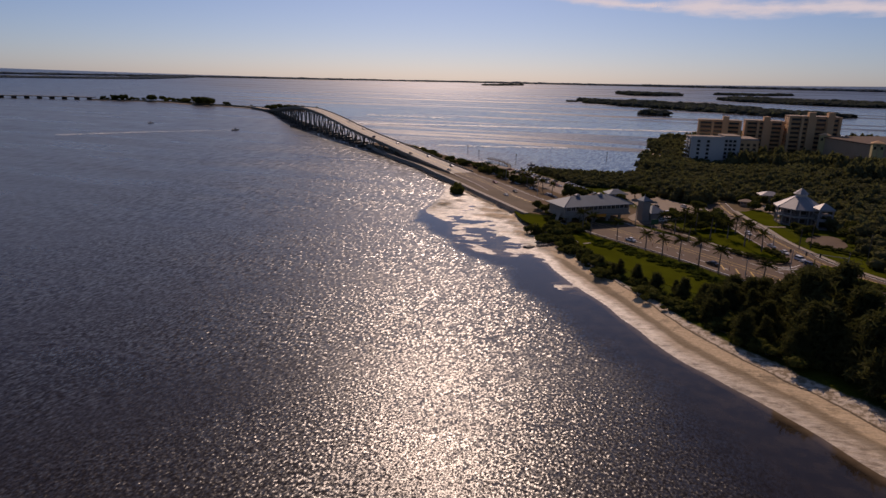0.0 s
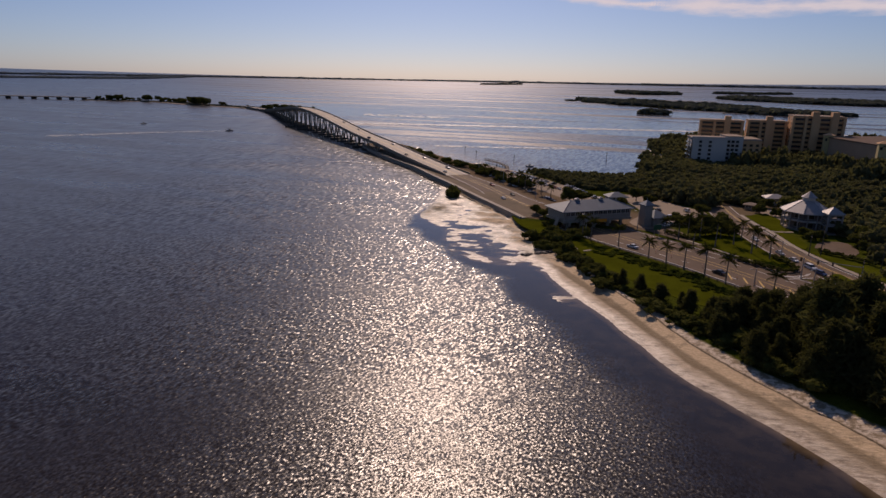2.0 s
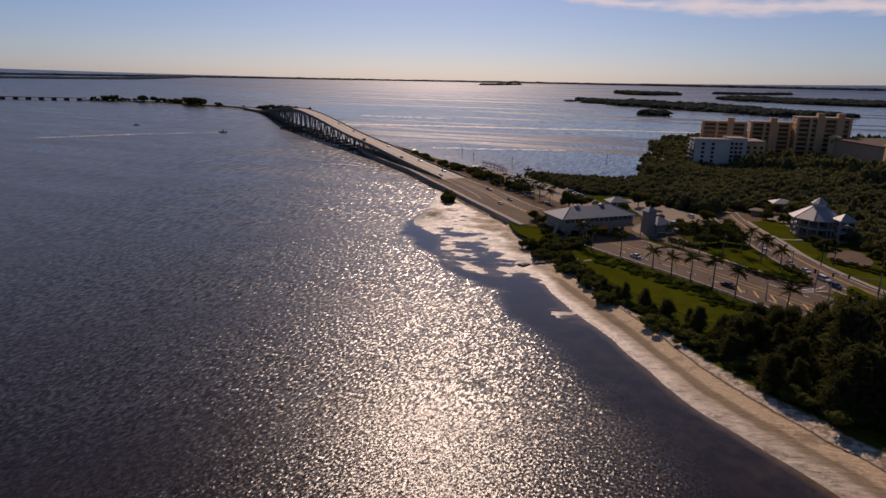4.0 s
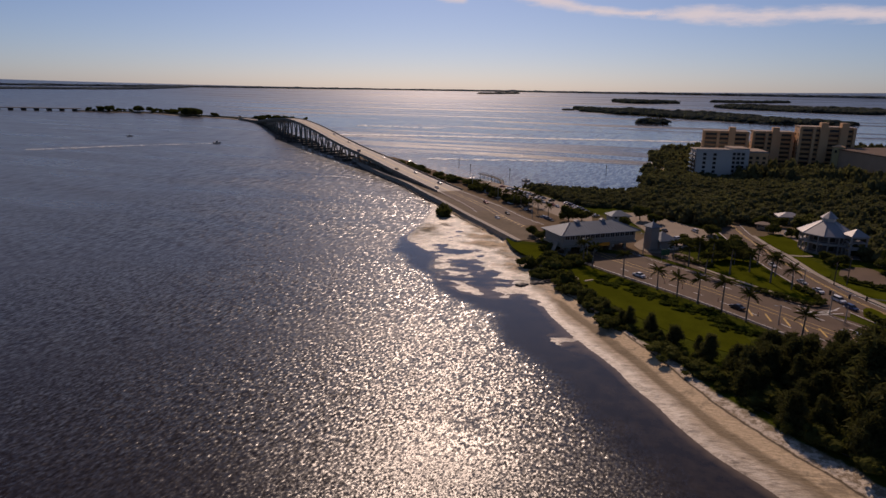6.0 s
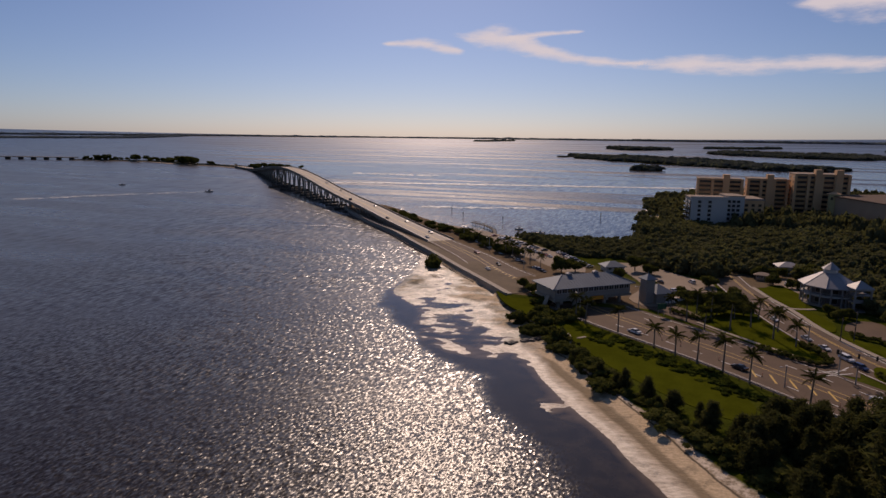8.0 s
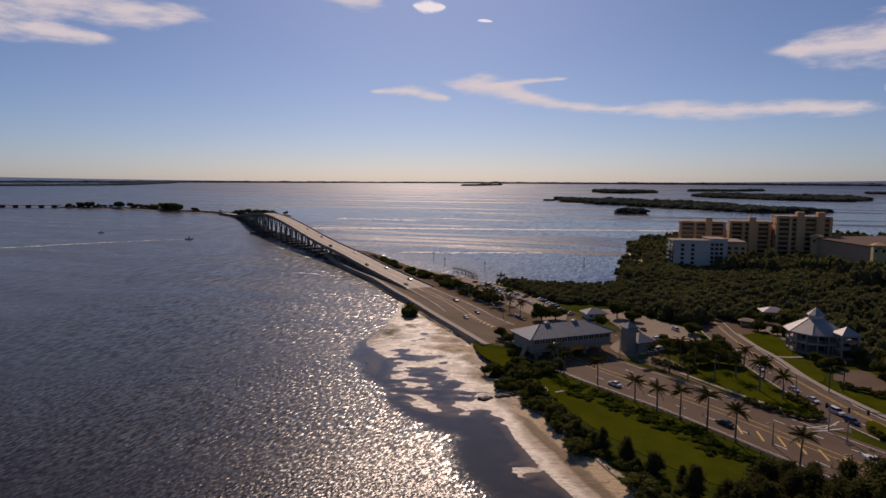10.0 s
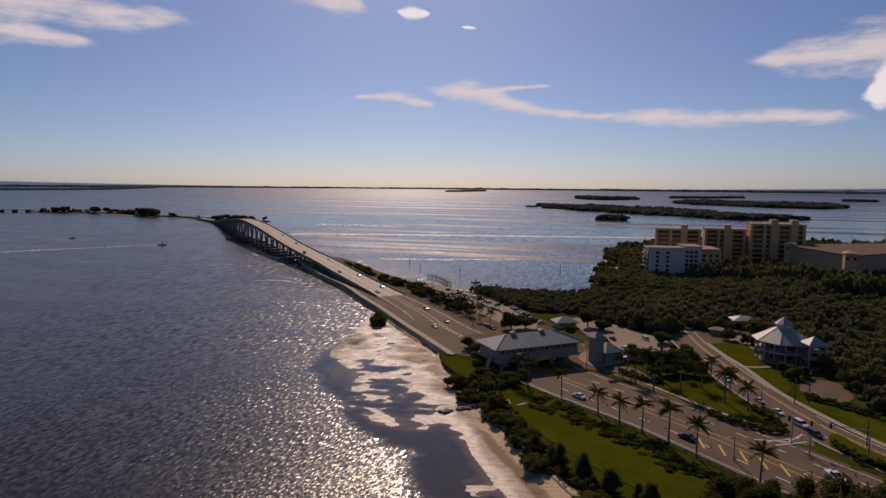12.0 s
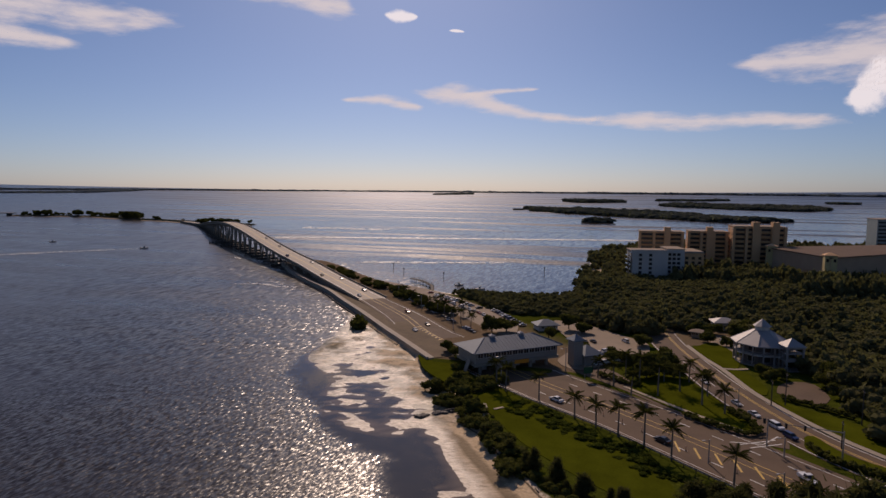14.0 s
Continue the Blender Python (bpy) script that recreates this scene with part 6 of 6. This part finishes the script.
for i in range(90):
    u = RNG.rand()
    if wobble(np.array([u * 60.0]), np.array([3.0]), 0.5, 12)[0] < -0.15:
        continue
    p, n, _ = along(ln, u * length_of(ln))
    fspots.append((p[0] + n.x * RNG.normal() * 8, p[1] + n.y * RNG.normal() * 8, RNG.uniform(0.4, 1.15)))
for cx, cy, sx, n, lo, hi in ((-838, 893, 13, 12, 1.4, 2.1), (-655, 870, 17, 12, 0.7, 1.1), (-606, 866, 11, 10, 0.6, 1.0), (-1010, 938, 9, 6, 1.2, 1.7), (-1075, 928, 8, 6, 1.2, 1.6)):
    fspots += [(cx + RNG.normal() * sx, cy + RNG.normal() * 7, RNG.uniform(lo, hi)) for _ in range(n)]
spread([broad_tree(s, h, r) for s, h, r in ((47, 8.0, 4.6), (48, 9.0, 4.2))], fspots, "trees on the causeway island", z=0.4)
low_bridge = thing("low_bridge", "long low concrete bridge far across the water", "bridge")
lb = smooth_line([(-1130, 905), (-1260, 860), (-1400, 800), (-1560, 720)], 10.0)
part("deck", strip(lb, -6, 6, 6.0, 1.6), M_CONCRETE, low_bridge)
for s in np.arange(10, length_of(lb), 26):
    p, n, turn = along(lb, s)
    part("pier", Mesh().box(p[0], p[1], -1, 3.0, 12, 5.6, turn), M_DARKWATER_WOOD, low_bridge)


# ---- clouds ----
def cloud_material(name, soft, strength, col, grain=0.009, stretch=1.6):
    mat = bpy.data.materials.new(name)
    mat.use_nodes = True
    nodes, links = mat.node_tree.nodes, mat.node_tree.links
    nodes.clear()
    out = nodes.new("ShaderNodeOutputMaterial")
    mixer = nodes.new("ShaderNodeMixShader")
    clear = nodes.new("ShaderNodeBsdfTransparent")
    # The glow stands in for sunlight scattered through the cloud.
    glow = nodes.new("ShaderNodeEmission")
    glow.inputs[0].default_value, glow.inputs[1].default_value = (*col, 1), strength
    uv = nodes.new("ShaderNodeUVMap")
    sep = nodes.new("ShaderNodeSeparateXYZ")
    links.new(uv.outputs[0], sep.inputs[0])
    pos = nodes.new("ShaderNodeNewGeometry").outputs["Position"]
    n1 = noise_node(nodes, links, pos, grain, 7, 0.62, (0.4, 0.4, stretch))
    a = nodes.new("ShaderNodeMath")
    a.operation = "MULTIPLY_ADD"
    links.new(n1, a.inputs[0])
    a.inputs[1].default_value = 1.9
    links.new(sep.outputs[0], a.inputs[2])
    fac = nodes.new("ShaderNodeMapRange")
    fac.interpolation_type = "SMOOTHSTEP"
    fac.inputs[1].default_value, fac.inputs[2].default_value = 1.02, 1.02 + soft
    fac.inputs[4].default_value = 0.88
    links.new(a.outputs[0], fac.inputs[0])
    links.new(fac.outputs[0], mixer.inputs[0])
    links.new(clear.outputs[0], mixer.inputs[1])
    links.new(glow.outputs[0], mixer.inputs[2])
    links.new(mixer.outputs[0], out.inputs[0])
    return mat


M_CLOUD = cloud_material("thin_cloud", 1.05, 1.22, (1.0, 0.90, 0.84))
M_PUFF = cloud_material("bright_cloud", 0.6, 1.6, (1.0, 0.93, 0.87), 0.012, 0.45)


def cloud(spine, label, mat=M_CLOUD, far=4550.0):
    """A streak of cloud along bearings: rows of bearing to the left of +y, height angle, half thickness, in degrees."""
    s = smooth_line(spine, 0.25)
    rows, vv = [], np.linspace(-1, 1, 13)
    for az, el, w in s:
        for v in vv:
            a, e = radians(az), radians(el + v * max(w * (1.5 if mat == M_CLOUD else 1.15), 0.03))
            rows.append((far * -math.sin(a) * math.cos(e), far * math.cos(a) * math.cos(e) + 30, 58 + far * math.sin(e)))
    m, k = len(s), len(vv)
    ii = np.arange(m * k).reshape(m, k)
    q = np.stack([ii[:-1, :-1], ii[1:, :-1], ii[1:, 1:], ii[:-1, 1:]], -1).reshape(-1, 4)
    me = quad_mesh("cloud", np.array(rows), q, mat)
    ends = np.clip(np.minimum(np.arange(m), np.arange(m)[::-1]) / (m * 0.10), 0, 1)
    val = (np.clip(ends[:, None], 0, 1) * (1 - np.abs(vv)[None]) ** 0.9).ravel()
    uvl = me.uv_layers.new(name="UVMap")
    uvl.uv.foreach_set("vector", np.stack([val[q.ravel()], np.zeros(q.size)], -1).astype(np.float32).ravel())
    ob = new("cloud", me)
    ob.visible_shadow = False
    return tagged(ob, label, "cloud", kind="structure")


cloud([(27.3, 7.8, 0.12), (25.5, 7.8, 0.28), (23.5, 7.9, 0.4), (21.5, 7.5, 0.5), (19.5, 7.2, 0.2)], "thin pale wisp of cloud")
cloud([(21.2, 8.6, 0.15), (19.5, 8.3, 0.45), (17.2, 8.3, 0.85), (14.5, 7.9, 0.95), (12.5, 7.2, 0.55), (10.0, 6.6, 0.45), (6.5, 6.2, 0.3), (3.5, 6.1, 0.25)], "long pale streak of cloud with a fish-tail end")
cloud([(16.5, 8.3, 0.3), (13.5, 8.6, 0.25), (11.0, 8.75, 0.22), (9.2, 8.85, 0.08)], "pale upper wisp of a cloud streak")
cloud([(7.0, 6.2, 0.2), (2.0, 6.0, 0.55), (-3.0, 5.85, 0.65), (-8.0, 5.75, 0.6), (-12.5, 5.6, 0.45), (-15.0, 5.5, 0.2)], "long pale level streak of cloud")
cloud([(-6.0, 10.1, 0.15), (-9.0, 10.1, 0.9), (-12.0, 10.2, 1.5), (-16.0, 10.3, 1.9), (-20.0, 10.6, 2.2), (-26, 10.8, 2.0)], "broad pale wedge of cloud")
cloud([(-14.2, 7.0, 0.5), (-15.4, 7.6, 1.6), (-16.8, 8.0, 2.6), (-19, 8.2, 3.2), (-22, 8.0, 2.4), (-24, 7.6, 1.0)], "bright billowing cumulus cloud", M_PUFF)
cloud([(47.0, 10.8, 0.3), (51, 11.0, 0.7), (56, 11.0, 0.9), (63, 11.0, 0.8)], "pale low streak of cloud", M_CLOUD)
cloud([(40, 13.4, 0.3), (45, 13.2, 1.0), (50, 13.2, 1.5), (57, 13.0, 1.6), (66, 13.0, 1.2)], "broad pale sheet of cloud", M_CLOUD)
cloud([(25.5, 15.3, 0.3), (28, 15.6, 0.9), (32, 16.0, 0.8), (37, 16.0, 0.4)], "pale streak of cloud overhead", M_CLOUD)
cloud([(20.2, 14.9, 0.15), (21.2, 14.9, 0.45), (22.3, 14.9, 0.55), (23.4, 15.0, 0.2)], "small bright scrap of cloud", M_PUFF)
cloud([(16.1, 13.7, 0.05), (16.9, 13.8, 0.16), (17.6, 13.8, 0.06)], "tiny bright scrap of cloud", M_PUFF)
